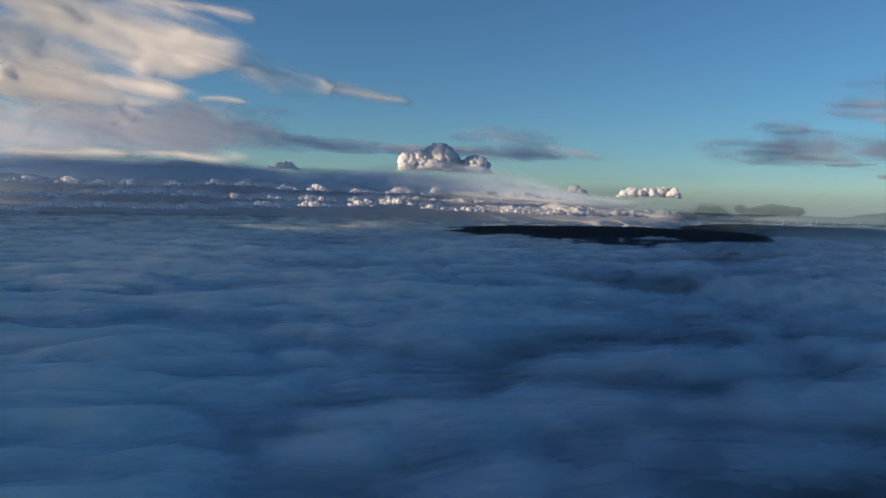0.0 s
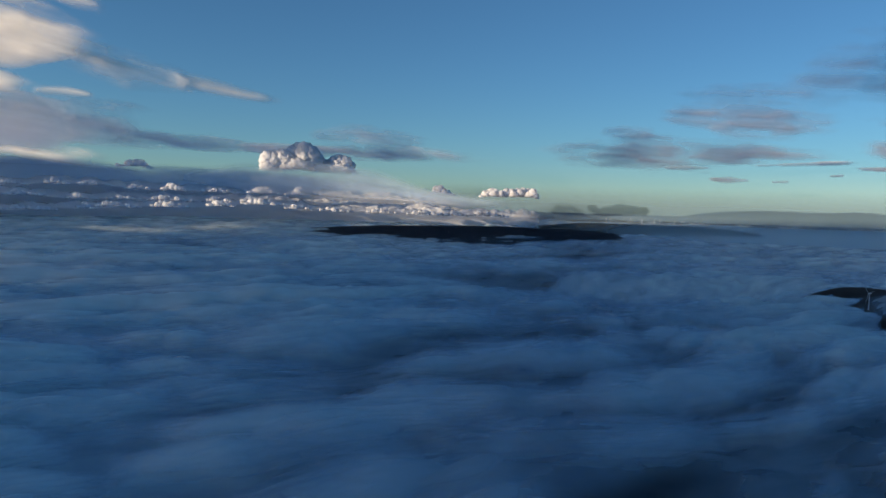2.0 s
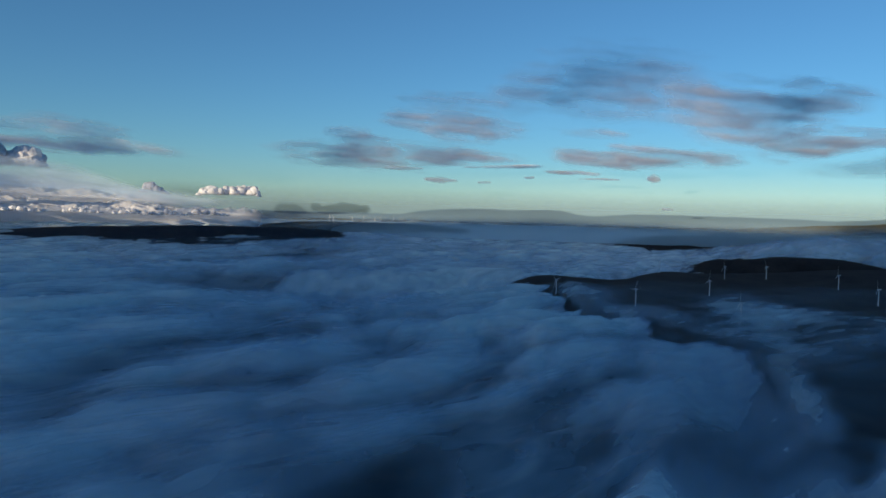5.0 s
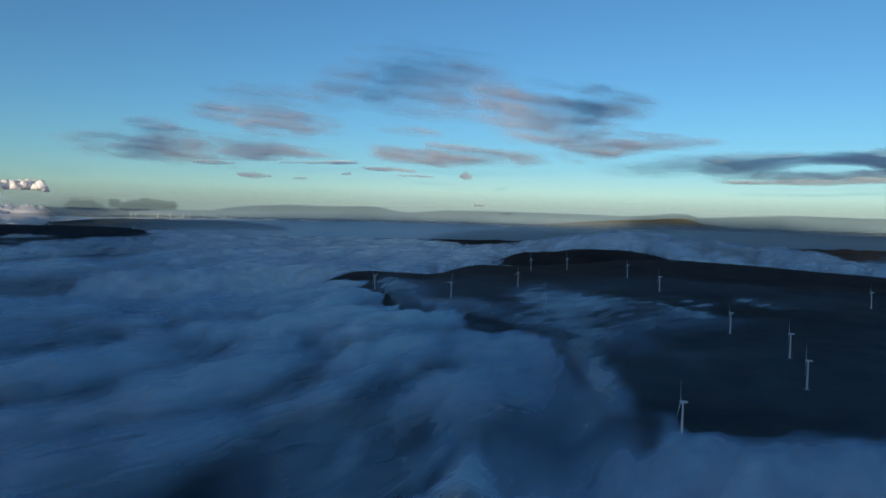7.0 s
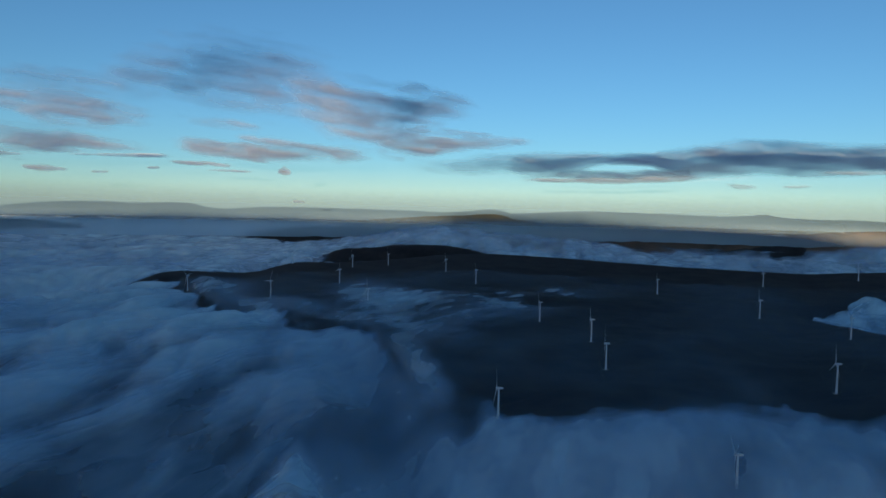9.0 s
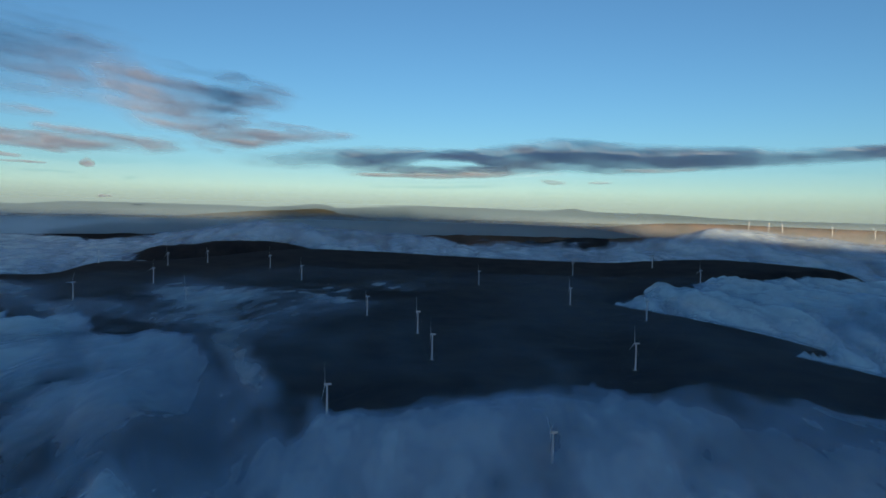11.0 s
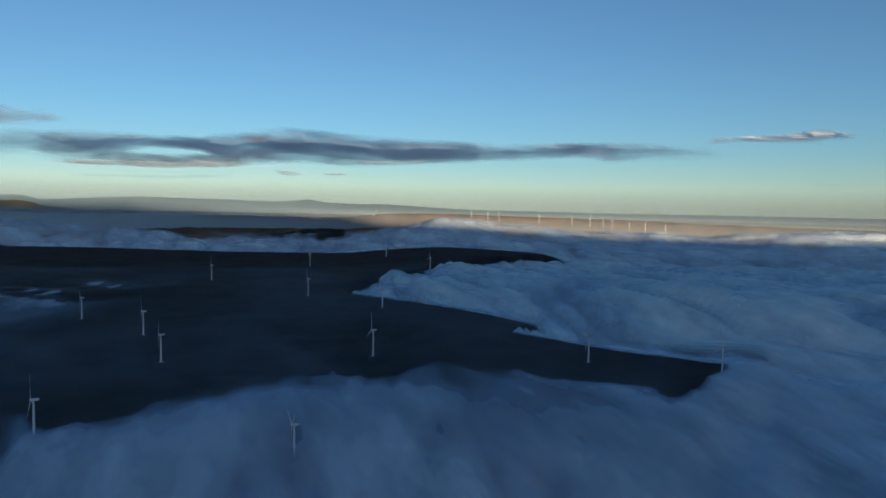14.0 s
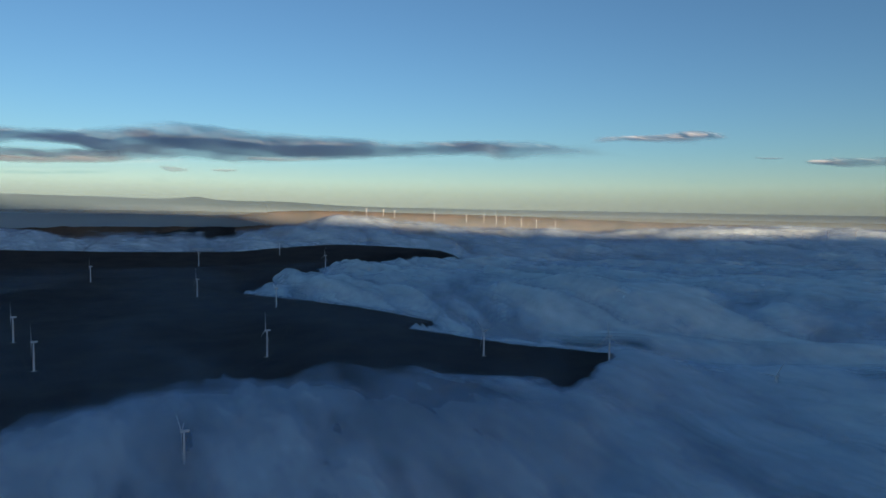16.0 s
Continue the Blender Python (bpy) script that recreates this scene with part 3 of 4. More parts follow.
cloud(DARK, "26.3:7.40 29.5:7.25 32.4:6.92 36.7:6.63 40.7:6.24", "26.3:0.20 29.5:0.67 32.4:1.06 36.7:0.80 40.7:0.35", body=35, seed=2.7)
cloud(MAUVE, "27.5:8.66 31.6:8.76 36.3:8.73 38.9:8.54", "27.5:0.25 31.6:0.59 36.3:0.51 38.9:0.26", body=13, seed=3.1)
cloud("broad mauve-grey cloud drawn out into dark wisps", "34.5:8.42 38.0:9.39 41.5:10.00 46.0:10.09 50.5:9.70 54.6:8.84", "34.5:0.58 38.0:1.49 41.5:2.09 46.0:2.24 50.5:1.99 54.6:1.56", body=22, seed=3.3, freq=0.42, dist=4000.0)
cloud(DARK, "47.8:9.72 51.4:8.59 54.6:7.66 57.2:7.50 60.3:8.13 63.2:8.38 65.7:8.25", "47.8:1.30 51.4:1.57 54.6:1.92 57.2:1.77 60.3:1.32 63.2:0.84 65.7:0.47", body=43, seed=4.4, freq=0.5, dist=4050.0, tilt=0.15)
cloud(DARK, "54.7:5.10 57.3:5.28 59.9:5.50 62.1:5.59 64.6:5.69 67.1:5.76 69.8:5.79", "54.7:0.37 57.3:0.77 59.9:0.96 62.1:0.67 64.6:0.44 67.1:0.37 69.8:0.18", body=47, seed=5.0)
cloud(DARK, "39.4:5.01 42.5:4.57 45.3:4.36 48.0:4.25 51.6:4.40 54.7:4.45 57.4:4.67", "39.4:0.12 42.5:0.54 45.3:0.56 48.0:0.48 51.6:0.57 54.7:0.43 57.4:0.28", body=51, seed=5.6)
cloud(MAUVE, "41.2:6.47 44.3:6.40 47.9:6.02", "41.2:0.18 44.3:0.32 47.9:0.21", body=16, seed=5.9)
cloud(DARK, "45.0:5.45 48.0:5.26 51.4:5.06", "45.0:0.18 48.0:0.32 51.4:0.18", body=31, seed=6.0)
cloud(THIN_DASH, "30.8:2.50 32.3:2.45 34.2:2.39", "30.8:0.09 32.3:0.20 34.2:0.07", body=42, seed=8.2, cut=-0.4, fine=2.0, freq=1.4, bumps=0.1)
cloud(THIN_DASH, "40.3:3.29 43.0:3.28 45.7:3.11", "40.3:0.09 43.0:0.13 45.7:0.11", body=42, seed=12.6, cut=-0.4, fine=2.0, freq=1.4, bumps=0.1)
cloud(THIN_DASH, "48.5:2.91 49.1:2.93 49.8:2.85", "48.5:0.11 49.1:0.25 49.8:0.11", body=42, seed=16.2, cut=-0.4, fine=2.0, freq=1.4, bumps=0.1)
cloud(THIN_DASH, "39.0:2.82 39.6:2.84 40.1:2.86", "39.0:0.07 39.6:0.07 40.1:0.07", body=42, seed=12.0, cut=-0.4, fine=2.0, freq=1.4, bumps=0.1)
cloud(THIN_DASH, "35.3:2.38 36.0:2.37 36.7:2.37", "35.3:0.07 36.0:0.08 36.7:0.09", body=42, seed=10.3, cut=-0.4, fine=2.0, freq=1.4, bumps=0.1)
cloud(THIN_DASH, "43.0:2.81 45.1:2.80 47.1:2.79", "43.0:0.07 45.1:0.07 47.1:0.07", body=42, seed=13.8, cut=-0.4, fine=2.0, freq=1.4, bumps=0.1)
cloud(THIN_DASH, "49.7:0.59 50.3:0.58 50.9:0.57", "49.7:0.07 50.3:0.09 50.9:0.11", body=42, seed=16.7, cut=-0.4, fine=2.0, freq=1.4, bumps=0.1)
cloud("long dark bank of cloud with a pink sunlit crest", "55.3:3.07 58.2:3.54 62.2:3.67 66.5:3.92 70.4:3.88 74.4:4.40 78.0:4.40 79.9:4.10 82.6:4.33 85.3:4.46 88.8:4.29 93.2:4.27 97.4:4.32 101.3:4.36 105.1:4.46 108.7:4.51 109.5:4.42 112.6:4.44 116.1:4.40 119.1:4.27 122.3:4.10", "55.3:0.21 58.2:0.50 62.2:0.62 66.5:0.63 70.4:0.79 74.4:0.38 78.0:0.38 79.9:0.82 82.6:0.93 85.3:1.00 88.8:0.83 93.2:0.70 97.4:0.62 101.3:0.48 105.1:0.41 108.7:0.40 109.5:0.51 112.6:0.55 116.1:0.43 119.1:0.31 122.3:0.18", body=85, seed=6.2, wild=0.5, lean=430.0, bumps=0.3, brow=0.3, freq=0.34)
cloud("long dark bank of cloud with a pink sunlit crest", "69.1:3.31 72.6:3.14 76.3:3.19 79.9:3.36 82.6:3.55", "69.1:0.25 72.6:0.32 76.3:0.29 79.9:0.29 82.6:0.25", body=56, seed=6.6, wild=0.6, lean=430.0)
cloud(DARK, "66.3:2.71 70.9:2.74 75.4:2.74 79.0:2.91 83.1:3.19", "66.3:0.12 70.9:0.14 75.4:0.20 79.0:0.20 83.1:0.11", body=48, seed=7.1)
cloud(DARK, "88.9:3.39 92.4:3.35 96.2:3.50", "88.9:0.09 92.4:0.14 96.2:0.10", body=38, seed=7.3)
cloud(THIN_DASH, "83.1:2.59 84.4:2.43 85.8:2.36", "83.1:0.09 84.4:0.16 85.8:0.09", body=22, seed=7.5)
cloud(THIN_DASH, "86.9:2.40 88.2:2.42 89.4:2.44", "86.9:0.07 88.2:0.11 89.4:0.07", body=22, seed=7.6)
cloud("long dark bank of cloud with a pink sunlit crest", "115.9:5.22 118.3:5.29 121.2:5.33 124.5:5.39 127.9:5.30", "115.9:0.21 118.3:0.17 121.2:0.19 124.5:0.34 127.9:0.12", body=52, seed=8.1, brow=0.0)
cloud(DARK, "131.5:3.42 134.0:3.45 136.0:3.39 138.6:3.30", "131.5:0.06 134.0:0.24 136.0:0.25 138.6:0.18", body=47, seed=9.4, brow=0.0)
cloud(THIN_DASH, "128.5:3.81 129.6:3.75 130.9:3.73", "128.5:0.05 129.6:0.08 130.9:0.05", body=22, seed=9.6)

# Blue of cloud in shade, put into the base colour.
BLUE_SHADE = vapour("blue_shaded_cloud", (0.55, 0.73, 0.93), 45.0, 0.003, 0.3, 0.2)
LIT = vapour("sunlit_cloud", (0.92, 0.9, 0.88), 26.0, 0.003, 0.4, 0.55)
HIGH = "high white streaked cloud in warm sunlight"
cloud(HIGH, "-36.0:9.25 -33.7:9.71 -31.9:9.90 -28.5:10.45 -25.0:10.81 -21.2:11.00 -17.2:10.93 -13.8:10.59", "-36.0:3.66 -33.7:3.37 -31.9:3.19 -28.5:2.86 -25.0:2.34 -21.2:1.84 -17.2:0.99 -13.8:0.45", 4880, 42, -0.55, seed=1.5, mat=LIT, lean=30, turn=55, freq=0.26, wild=1.0, fine=2.6, tilt=0.2, bumps=1.0)
cloud(HIGH, "-36.0:6.47 -31.9:7.28 -28.6:7.45 -25.0:7.45 -21.2:7.26 -18.4:7.09", "-36.0:1.32 -31.9:0.95 -28.6:0.95 -25.0:0.82 -21.2:0.62 -18.4:0.33", 4870, 42, -0.4, seed=2.5, mat=LIT, lean=30, turn=55, freq=0.26, wild=1.0, fine=2.6, tilt=0.2, bumps=1.0)
cloud(HIGH, "-21.2:10.16 -17.2:9.67 -13.0:9.03 -8.6:8.48 -4.1:7.83 -0.1:7.49", "-21.2:0.80 -17.2:0.79 -13.0:0.89 -8.6:0.50 -4.1:0.31 -0.1:0.14", 4860, 16, -0.3, seed=3.5, mat=LIT, lean=30, turn=8, freq=0.26, wild=1.0, fine=2.6, tilt=0.2, bumps=1.0)
cloud(HIGH, "-23.1:13.73 -19.6:13.68 -16.4:13.46 -13.9:13.13", "-23.1:0.30 -19.6:0.31 -16.4:0.45 -13.9:0.39", 4800, 14, -0.2, seed=4.5, mat=LIT, lean=30, turn=55, freq=0.26, wild=1.0, fine=2.6, tilt=0.2, bumps=1.0)
cloud(HIGH, "-19.6:7.09 -17.1:7.18 -15.0:7.02", "-19.6:0.20 -17.1:0.27 -15.0:0.17", 4800, 20, -0.2, seed=4.9, mat=LIT, lean=30, turn=55, freq=0.26, wild=1.0, fine=2.6, tilt=0.2, bumps=1.0)
cloud("long mauve-grey bank of cloud in the sky", "-36.0:3.76 -31.9:4.33 -28.6:4.66 -25.0:4.61 -21.2:4.74 -17.1:4.89 -12.9:4.95 -10.3:4.72", "-36.0:1.80 -31.9:1.72 -28.6:1.63 -25.0:1.48 -21.2:1.41 -17.1:1.30 -12.9:1.11 -10.3:0.75", 4780, 80, -0.5, CLOUD, 60, seed=5.5, freq=0.3, fine=3.0, tilt=0.12, brow=0.3)
cloud("long mauve-grey bank of cloud in the sky", "-17.9:4.22 -12.9:4.17 -8.5:4.14 -4.0:3.99 0.5:3.91 5.0:3.92 9.4:3.92 12.9:3.76 15.5:3.66", "-17.9:0.68 -12.9:0.49 -8.5:0.39 -4.0:0.29 0.5:0.39 5.0:0.41 9.4:0.41 12.9:0.26 15.5:0.12", 4700, 70, -0.3, CLOUD, 60, seed=5.9, tilt=0.1)
cloud(MAUVE, "-0.9:5.03 3.1:5.30 7.2:5.09 10.3:4.66", "-0.9:0.25 3.1:0.59 7.2:0.56 10.3:0.25", 4750, 22, seed=6.1, lean=60.0)
cloud(HIGH, "-36.0:1.97 -32.0:2.38 -26.8:2.65 -21.1:2.78 -16.3:2.58 -12.0:2.41", "-36.0:0.26 -32.0:0.31 -26.8:0.29 -21.1:0.30 -16.3:0.45 -12.0:0.32", 4860, 26, -0.3, seed=6.5, mat=LIT, lean=30, turn=55, freq=0.26, wild=1.0, fine=2.6, tilt=0.2, bumps=1.0)
cloud(DARK, "-36.0:1.15 -32.0:1.50 -28.6:1.75 -25.0:1.83 -21.1:1.86 -17.1:1.86 -13.7:1.75 -9.4:1.64", "-36.0:0.51 -32.0:0.52 -28.6:0.51 -25.0:0.47 -21.1:0.44 -17.1:0.38 -13.7:0.26 -9.4:0.23", 4700, 80, -0.4, BLUE_SHADE, 200, seed=7.5, freq=0.35, wild=0.6)


def cumulus(label, az0, az1, base, tops, dist=4800.0, seed=1, puffs=40, fat=1.0, fine=4, kind=""):
    """A heap of puffs between two bearings; tops: heights in degrees by bearing."""
    rng = random.Random(seed)
    verts, faces, thick = [], [], []
    unit = bmesh.new()
    bmesh.ops.create_icosphere(unit, subdivisions=fine, radius=1)
    ico = np.array([v.co[:] for v in unit.verts])
    tri = np.array([[v.index for v in f.verts] for f in unit.faces])
    unit.free()
    for k in range(puffs):
        az = az0 + (az1 - az0) * (k + rng.uniform(0.2, 0.8)) / puffs
        top = float(linear(az, tops))
        u = (0.9, 0.6, 0.35)[k % 3] if k % 4 else 1.0
        size = dist * math.radians((top - base) * fat * (0.36 - 0.1 * u))
        el = base + (top - base) * u - math.degrees(size / dist) * u * 1.05
        c = np.array(bearing(az)) * (dist + rng.uniform(-50, 50)) + (0, 0, EYE + dist * math.tan(math.radians(el)))
        q = ico * size
        lump = np.abs(fbm((c[0] + q[:, 0] + q[:, 1] * 0.6) / size * 1.5 + k, (c[2] + q[:, 2] - q[:, 1] * 0.5) / size * 1.5, 6, 0.55))
        q = c + ico * (size * (0.88 + 0.36 * lump))[:, None]
        faces.append(tri + len(ico) * k)
        verts.append(q)
        height = np.degrees(np.arctan((q[:, 2] - EYE) / dist))
        faces[-1] = faces[-1][(np.degrees(np.arctan((q[tri][:, :, 2].max(1) - EYE) / dist)) > base + 0.22 * (top - base))]
        thick.append(45 * smooth(height, base + 0.2 * (top - base), base + 0.5 * (top - base)))
    me = bpy.data.meshes.new("cumulus")
    me.from_pydata(np.concatenate(verts).tolist(), [], np.concatenate(faces).tolist())
    me.shade_smooth()
    me.attributes.new("thickness", "FLOAT", "POINT").data.foreach_set("value", np.concatenate(thick).astype(np.float32))
    me.materials.append(PUFF)
    return tagged(new("cumulus_cloud", me), label, "cloud", "cumulus heaps on the horizon", kind)

def heads(label, crest, tall, dist, seed, puffs):
    """Small sunlit heads along the crest of a layer; crest: heights in degrees by bearing."""
    ends = [float(p.split(":")[0]) for p in crest.split()]
    rng = random.Random(seed)
    at = ends[0]
    while at < ends[-1] - 1.0:
        wide = rng.uniform(1.2, 3.6)
        mid = min(at + wide / 2, ends[-1])
        top = float(linear(mid, crest))
        up = tall * rng.uniform(0.35, 1.0)
        cumulus(label, at, at + wide, top - 0.3, f"{at:.2f}:{top:.2f} {at + wide * 0.3:.2f}:{top + up:.2f} {at + wide * 0.6:.2f}:{top + up * 0.6:.2f} {at + wide:.2f}:{top - 0.05:.2f}", dist, rng.randint(1, 999), int(puffs * wide), 1.5, 3, "stuff")
        at += wide * rng.uniform(0.9, 1.5)


PUFF = vapour("cumulus", (0.86, 0.89, 0.94), 25.0, 0.01, 0.3, 0.5)
HEAP = "towering white cumulus cloud lit warm by low sun"
cumulus(HEAP, -3.3, 0.9, 1.8, "-3.6:3.6 -2.8:3.85 -1.4:4.1 -0.6:4.75 0:4.5 0.6:3.9 1.2:3.3", seed=4, puffs=40, fat=1.2, dist=4420.0)
cumulus(HEAP, 1.5, 3.4, 1.9, "1.4:3.3 2.2:3.85 3:3.6 3.6:2.9", seed=5, puffs=18, fat=1.15, dist=4430.0)
cumulus("small bright cumulus cloud on the horizon", 9.6, 11.6, 0.56, "9.59:0.88 10.01:1.33 10.30:1.79 10.63:1.44 11.34:1.10 11.61:0.84", seed=6, puffs=16, fat=1.25, dist=4270.0)
cumulus("row of small bright cumulus heads", 13.6, 18.3, 0.54, "13.61:0.81 14.14:1.35 14.69:1.54 15.21:1.20 15.83:1.52 16.46:1.45 17.20:1.59 17.91:1.52 18.31:0.93", seed=7, puffs=44, fat=1.3, dist=4280.0)
cloud("blue-grey cloud under the cumulus towers", "-14.6:1.13 -8.5:1.34 -4.0:1.57 0.5:1.66 5.1:1.29 9.6:0.52 14.8:0.18 19.0:-0.13", "-14.6:0.49 -8.5:0.64 -4.0:0.94 0.5:1.05 5.1:0.94 9.6:0.50 14.8:0.39 19.0:0.24", 4120, 40, seed=8.6, mat=BLUE_SHADE, lean=60.0, wild=0.5, freq=0.35)
cumulus("small cumulus in a bank of cloud", -14.0, -11.5, 1.9, "-14:2.3 -13:2.7 -12.5:2.8 -11.5:2.3", seed=9, puffs=12, fat=1.3)


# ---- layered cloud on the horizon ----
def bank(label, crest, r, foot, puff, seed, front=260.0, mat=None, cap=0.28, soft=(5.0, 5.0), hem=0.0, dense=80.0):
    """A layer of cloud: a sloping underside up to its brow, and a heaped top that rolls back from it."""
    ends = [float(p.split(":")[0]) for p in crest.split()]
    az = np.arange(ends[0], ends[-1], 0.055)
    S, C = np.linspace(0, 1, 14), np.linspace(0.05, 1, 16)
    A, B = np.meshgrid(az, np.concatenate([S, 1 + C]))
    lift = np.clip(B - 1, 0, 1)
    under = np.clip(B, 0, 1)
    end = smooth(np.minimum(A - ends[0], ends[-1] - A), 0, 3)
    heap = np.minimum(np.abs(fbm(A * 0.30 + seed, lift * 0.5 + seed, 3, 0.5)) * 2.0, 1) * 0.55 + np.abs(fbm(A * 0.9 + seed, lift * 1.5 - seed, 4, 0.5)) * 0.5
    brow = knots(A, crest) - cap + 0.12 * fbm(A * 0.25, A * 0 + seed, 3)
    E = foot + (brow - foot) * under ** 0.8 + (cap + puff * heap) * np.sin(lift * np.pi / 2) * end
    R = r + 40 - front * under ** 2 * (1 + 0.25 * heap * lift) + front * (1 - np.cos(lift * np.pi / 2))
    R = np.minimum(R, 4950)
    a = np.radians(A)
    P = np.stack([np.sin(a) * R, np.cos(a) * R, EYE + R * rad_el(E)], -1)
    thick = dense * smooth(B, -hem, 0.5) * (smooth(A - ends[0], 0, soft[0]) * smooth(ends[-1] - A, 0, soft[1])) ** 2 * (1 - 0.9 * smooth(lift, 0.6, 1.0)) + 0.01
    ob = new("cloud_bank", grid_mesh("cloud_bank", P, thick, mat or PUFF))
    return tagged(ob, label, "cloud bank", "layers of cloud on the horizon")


LAYER = "low layer of cloud with heaped sunlit tops"
bank(LAYER, "-38.7:-1.64 -32.0:-1.38 -28.6:-0.91 -25.0:-0.90 -21.1:-0.93 -17.1:-0.78 -12.8:-0.49 -8.4:-0.46 -3.9:-0.06 0.6:-0.47 5.2:-0.47 9.6:-0.55 16.1:-0.52 20.3:-0.64", 4560, -2.2, 0.5, 1.1, front=80.0)
bank(LAYER, "-38.7:-0.68 -32.0:-0.38 -26.8:-0.06 -23.1:0.27 -16.2:-0.02 -12.8:0.04 -8.4:-0.01 -3.9:0.13 0.6:-0.01 5.2:-0.15 9.6:-0.29 14.0:-0.33", 4640, -1.4, 0.5, 2.3, front=80.0)
bank(LAYER, "-38.6:0.49 -32.0:0.78 -28.6:0.68 -23.1:0.73 -16.2:1.07 -12.8:0.84 -8.4:0.76 -4.0:0.76 0.6:0.80 5.1:0.57 9.6:0.43 14.0:0.11", 4720, -0.8, 0.5, 3.9, front=80.0)
HEADS = "small sunlit heads on a low layer of cloud"
heads(HEADS, "-35.2:-1.70 -32.0:-1.50 -28.6:-1.03 -25.0:-1.03 -21.1:-1.06 -17.1:-0.91 -12.8:-0.62 -8.4:-0.59 -3.9:-0.19 0.6:-0.60 5.2:-0.60 9.7:-0.69 16.1:-0.65", 0.4, 4290.0, 3, 6)
heads(HEADS, "-35.2:-0.70 -32.0:-0.49 -26.8:-0.18 -23.1:0.15 -16.2:-0.15 -12.8:-0.09 -8.4:-0.14 -3.9:-0.01", 0.35, 4370.0, 4, 6)
heads(HEADS, "-35.2:0.53 -32.0:0.66 -28.6:0.56 -23.1:0.61 -16.2:0.94 -12.8:0.70 -8.4:0.62 -3.9:0.62 0.6:0.67", 0.5, 4450.0, 5, 6)
cloud("smooth dark blue bank of shaded cloud low on the horizon", "-44:0.6 -30:0.7 -20:0.6 -8:0.6 2:0.5 10:0.1 18:-0.2", "-44:1.3 -28:1.2 -12:1.05 2:0.9 10:0.5 18:0.2", 4790, 140, -0.6, BLUE_SHADE, 90, 0, 0.3, 11.5, 0.3, 0.35, 2.0)
# Two unseen cloud banks, added to keep sun off the moor and fog.
SHADE = "unseen high bank of cloud added to shade the moor and fog"
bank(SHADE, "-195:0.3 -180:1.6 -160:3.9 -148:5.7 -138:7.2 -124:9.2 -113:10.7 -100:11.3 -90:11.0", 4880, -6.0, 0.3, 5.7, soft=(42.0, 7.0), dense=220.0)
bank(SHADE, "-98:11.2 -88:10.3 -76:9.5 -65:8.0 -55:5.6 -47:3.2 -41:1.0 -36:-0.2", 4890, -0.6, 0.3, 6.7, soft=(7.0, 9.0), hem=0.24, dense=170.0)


# ---- access tracks between the turbines ----
TRACK = mixed("stony_track", (0.022, 0.02, 0.018), (0.045, 0.04, 0.034), 0.05)


def track(text, width=4.5):
    """A ribbon on the ground through pairs bearing:distance."""
    pairs = np.array([[float(v) for v in p.split(":")] for p in text.split()])
    a = np.radians(pairs[:, 0])
    xy = np.stack([np.sin(a), np.cos(a)], 1) * pairs[:, 1:]
    u = np.linspace(0, len(xy) - 1, 26 * (len(xy) - 1))
    i = np.clip(u.astype(int), 0, len(xy) - 2)
    f = (u - i)[:, None]
    way = np.gradient(xy, axis=0)
    line = (1 + 2 * f) * (1 - f) ** 2 * xy[i] + f * (1 - f) ** 2 * way[i] + f * f * (3 - 2 * f) * xy[i + 1] + f * f * (f - 1) * way[i + 1]
    t = np.gradient(line, axis=0)
    side = np.stack([-t[:, 1], t[:, 0]], 1) / np.linalg.norm(t, axis=1)[:, None]
    rows = []
    for k in np.linspace(-0.5, 0.5, 4):
        q = line + side * width * k
        r, az = np.hypot(*q.T), np.degrees(np.arctan2(q[:, 0], q[:, 1]))
        rows.append(place(az, r, terrain(az, r) + 0.8))
    ob = new("track", grid_mesh("track", np.array(rows), None, TRACK))
    tagged(ob, "narrow stony access track across the moor", "track", kind="structure")


track("66:1330 70:1420 75:1540 80:1560 86:1560 91.3:1590 97:1640 103:1660 108.7:1700 114:1690")
track("75:1540 74.5:1720 73.9:1890 72:2030 69.8:2140")
track("91.3:1590 90:1850 88:2100 86.1:2400 83:2560 78.8:2690 72:2850 64.6:2980")
track("86.1:2400 87:2800 86.5:3200 86.2:3580")
track("64.6:2980 60:2950 53.6:3010 50.5:2850 48.2:2640")
track("91.3:1590 93:1950 92:2300")


# ---- a mast in the fog, and farmhouses on the far moor ----
STEEL = mixed("dark_steel", (0.04, 0.04, 0.045), (0.07, 0.07, 0.075), 0.5, 0.5)
STONE = mixed("pale_render", (0.5, 0.48, 0.44), (0.7, 0.68, 0.64), 0.3)
SLATE = mixed("slate", (0.05, 0.05, 0.06), (0.1, 0.1, 0.11), 0.5)


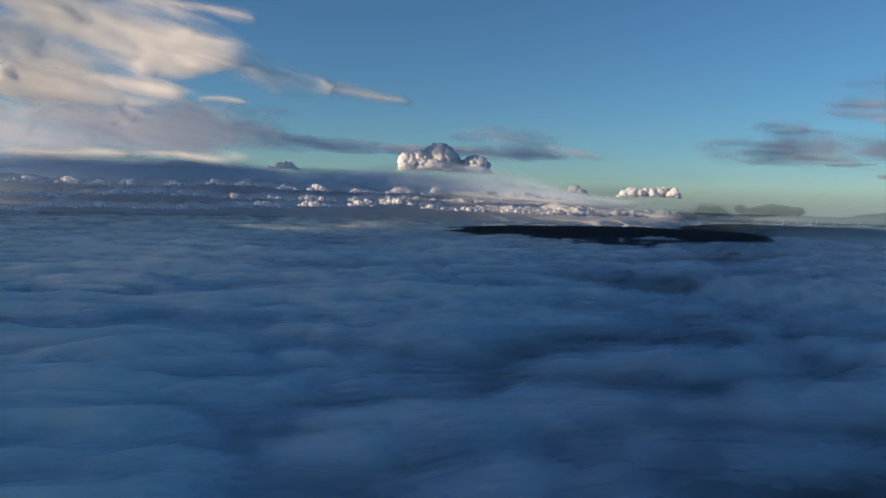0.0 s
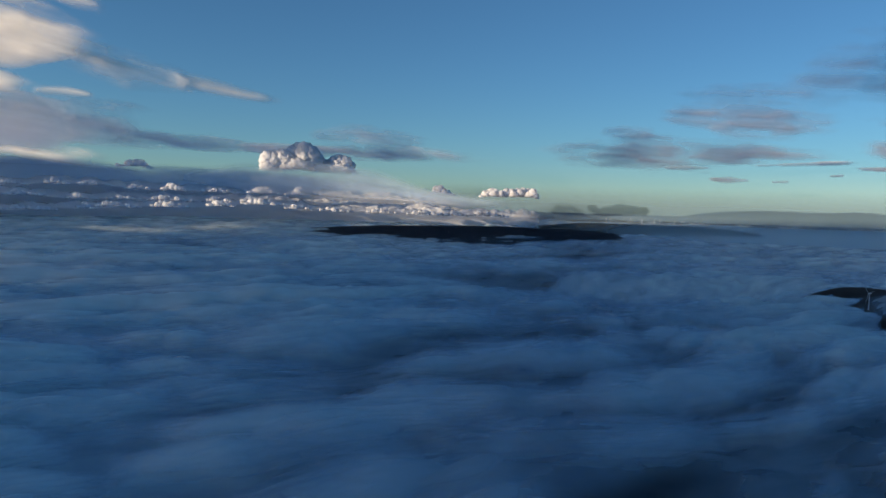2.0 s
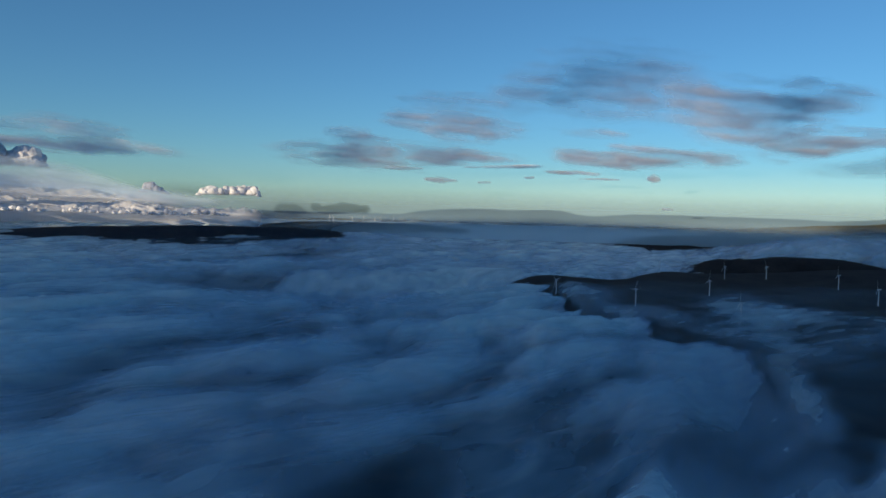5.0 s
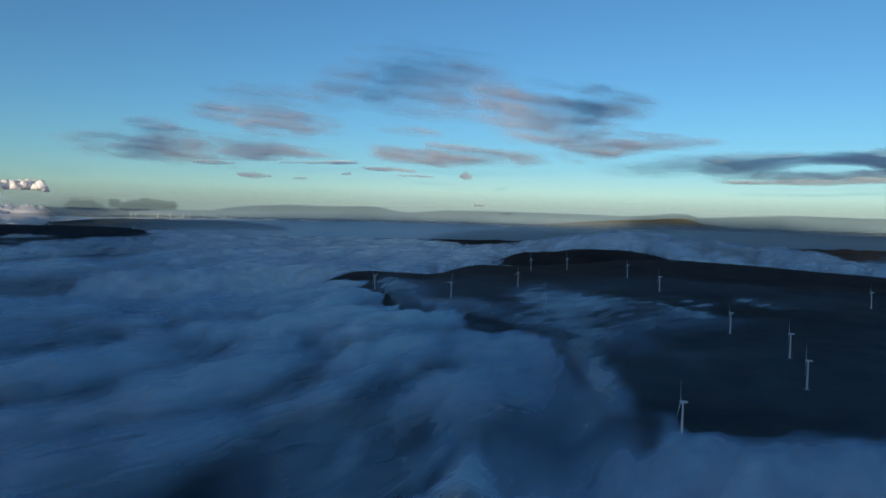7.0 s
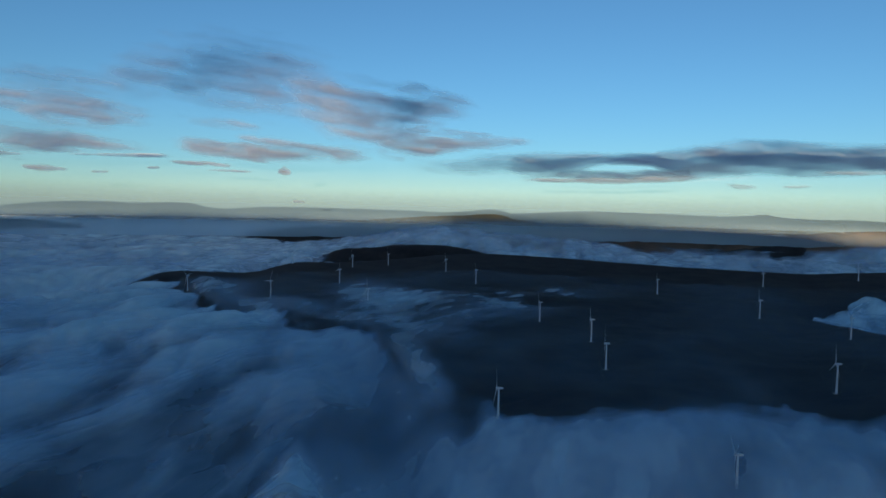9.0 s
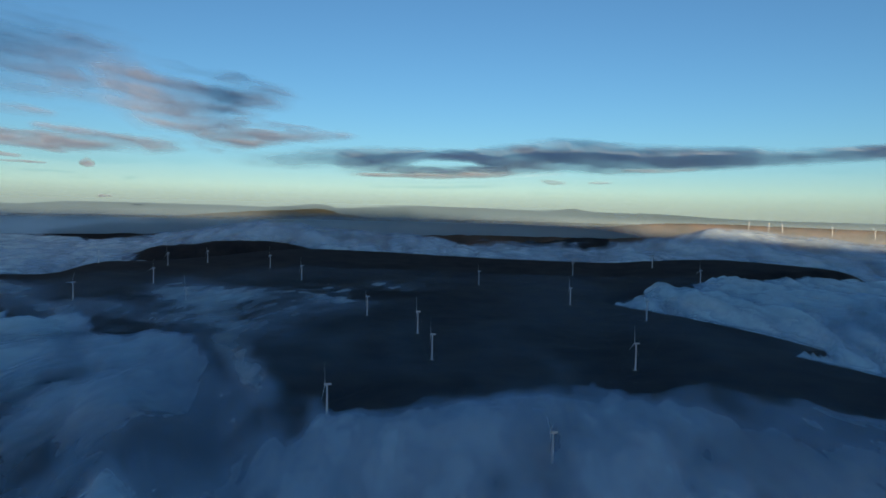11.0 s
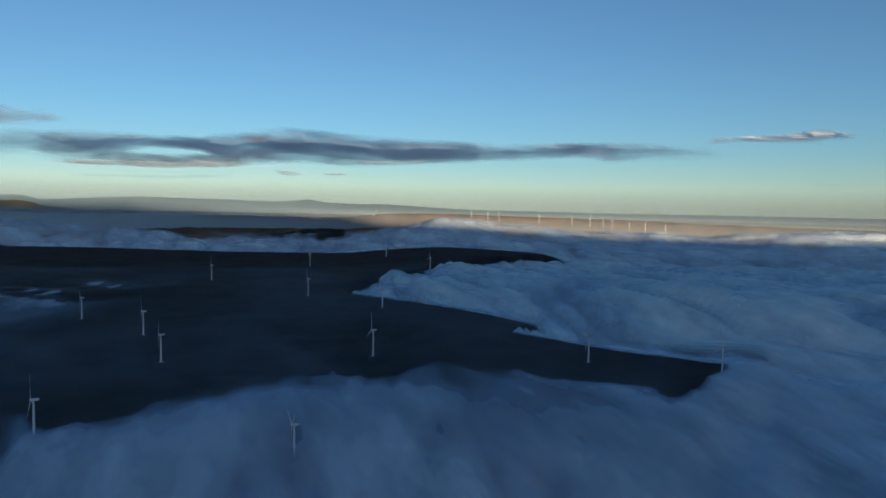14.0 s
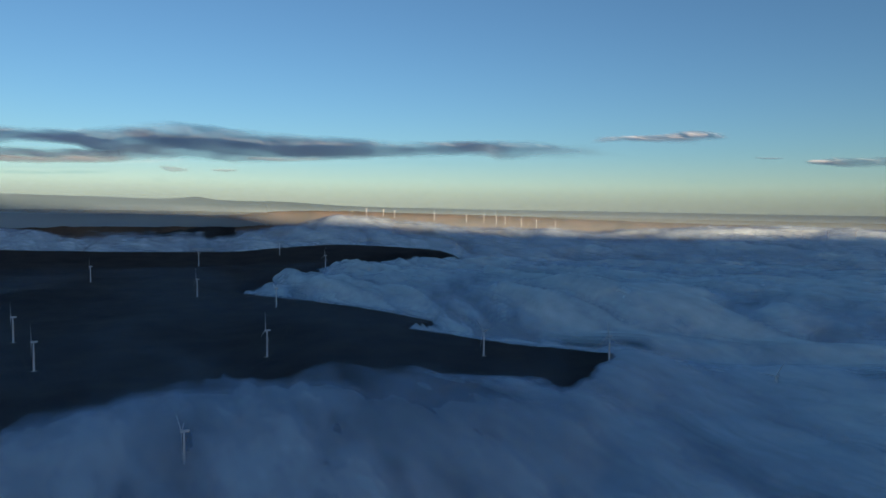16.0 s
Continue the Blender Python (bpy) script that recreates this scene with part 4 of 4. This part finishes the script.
def mast(az, r, z, tall=46.0):
    at = place(az, r, z)
    k = float(drawn(r) / r)
    base = new("radio_mast")
    base.matrix_world = Matrix.LocRotScale(Vector(at.tolist()), None, (k, k, k))
    tagged(base, "dark radio mast standing out of the fog", "mast")
    for name, rings, sides in (("shaft", [(2.2, -10), (1.6, 0), (1.2, tall * 0.7), (0.5, tall)], 8), ("platform", [(2.6, tall * 0.72), (2.8, tall * 0.74), (2.8, tall * 0.8), (2.4, tall * 0.82)], 10), ("aerial", [(0.3, tall), (0.15, tall + 9)], 6)):
        ob = new(name, mesh_of(name, lathe(bmesh.new(), rings, sides), STEEL))
        ob.parent = base


mast(-11.25, 5600, -352.0)

bm = bmesh.new()
bmesh.ops.create_cube(bm, size=1, matrix=Matrix.Translation((0, 0, 3)) @ Matrix.Diagonal((16, 8, 6, 1)))
WALLS = mesh_of("wall", bm, STONE, True)
bm = bmesh.new()
ring = [[(x, -4.5, 6), (x, 0, 9.6), (x, 4.5, 6)] for x in (-8.4, 8.4)]
section_loft(bm, ring)
ROOF = mesh_of("roof", bm, SLATE, True)
bm = bmesh.new()
bmesh.ops.create_cube(bm, size=1, matrix=Matrix.Translation((6, 0, 9.6)) @ Matrix.Diagonal((1.2, 1.2, 2.6, 1)))
STACK = mesh_of("chimney", bm, STONE, True)
rng = random.Random(3)
for az, r in ((83.4, 9900), (83.9, 9950), (84.6, 10000), (86.8, 9850), (87.1, 9900), (79.8, 10100), (94.6, 10200), (96.2, 10100), (91.2, 10050), (89.0, 10150), (81.2, 10000), (97.9, 10250)):
    z = float(moor_far(np.array(az), np.array(float(r))))
    k = float(drawn(r) / r)
    house = new("farmhouse")
    house.matrix_world = Matrix.LocRotScale(Vector(place(az, r, z).tolist()), Euler((0, 0, rng.uniform(0, 3))), (k, k, k))
    tagged(house, "pale rendered farmhouse with a slate roof on the moor", "house", "scattered farmhouses")
    for name, me in (("wall", WALLS), ("roof", ROOF), ("chimney", STACK)):
        new(name, me).parent = house
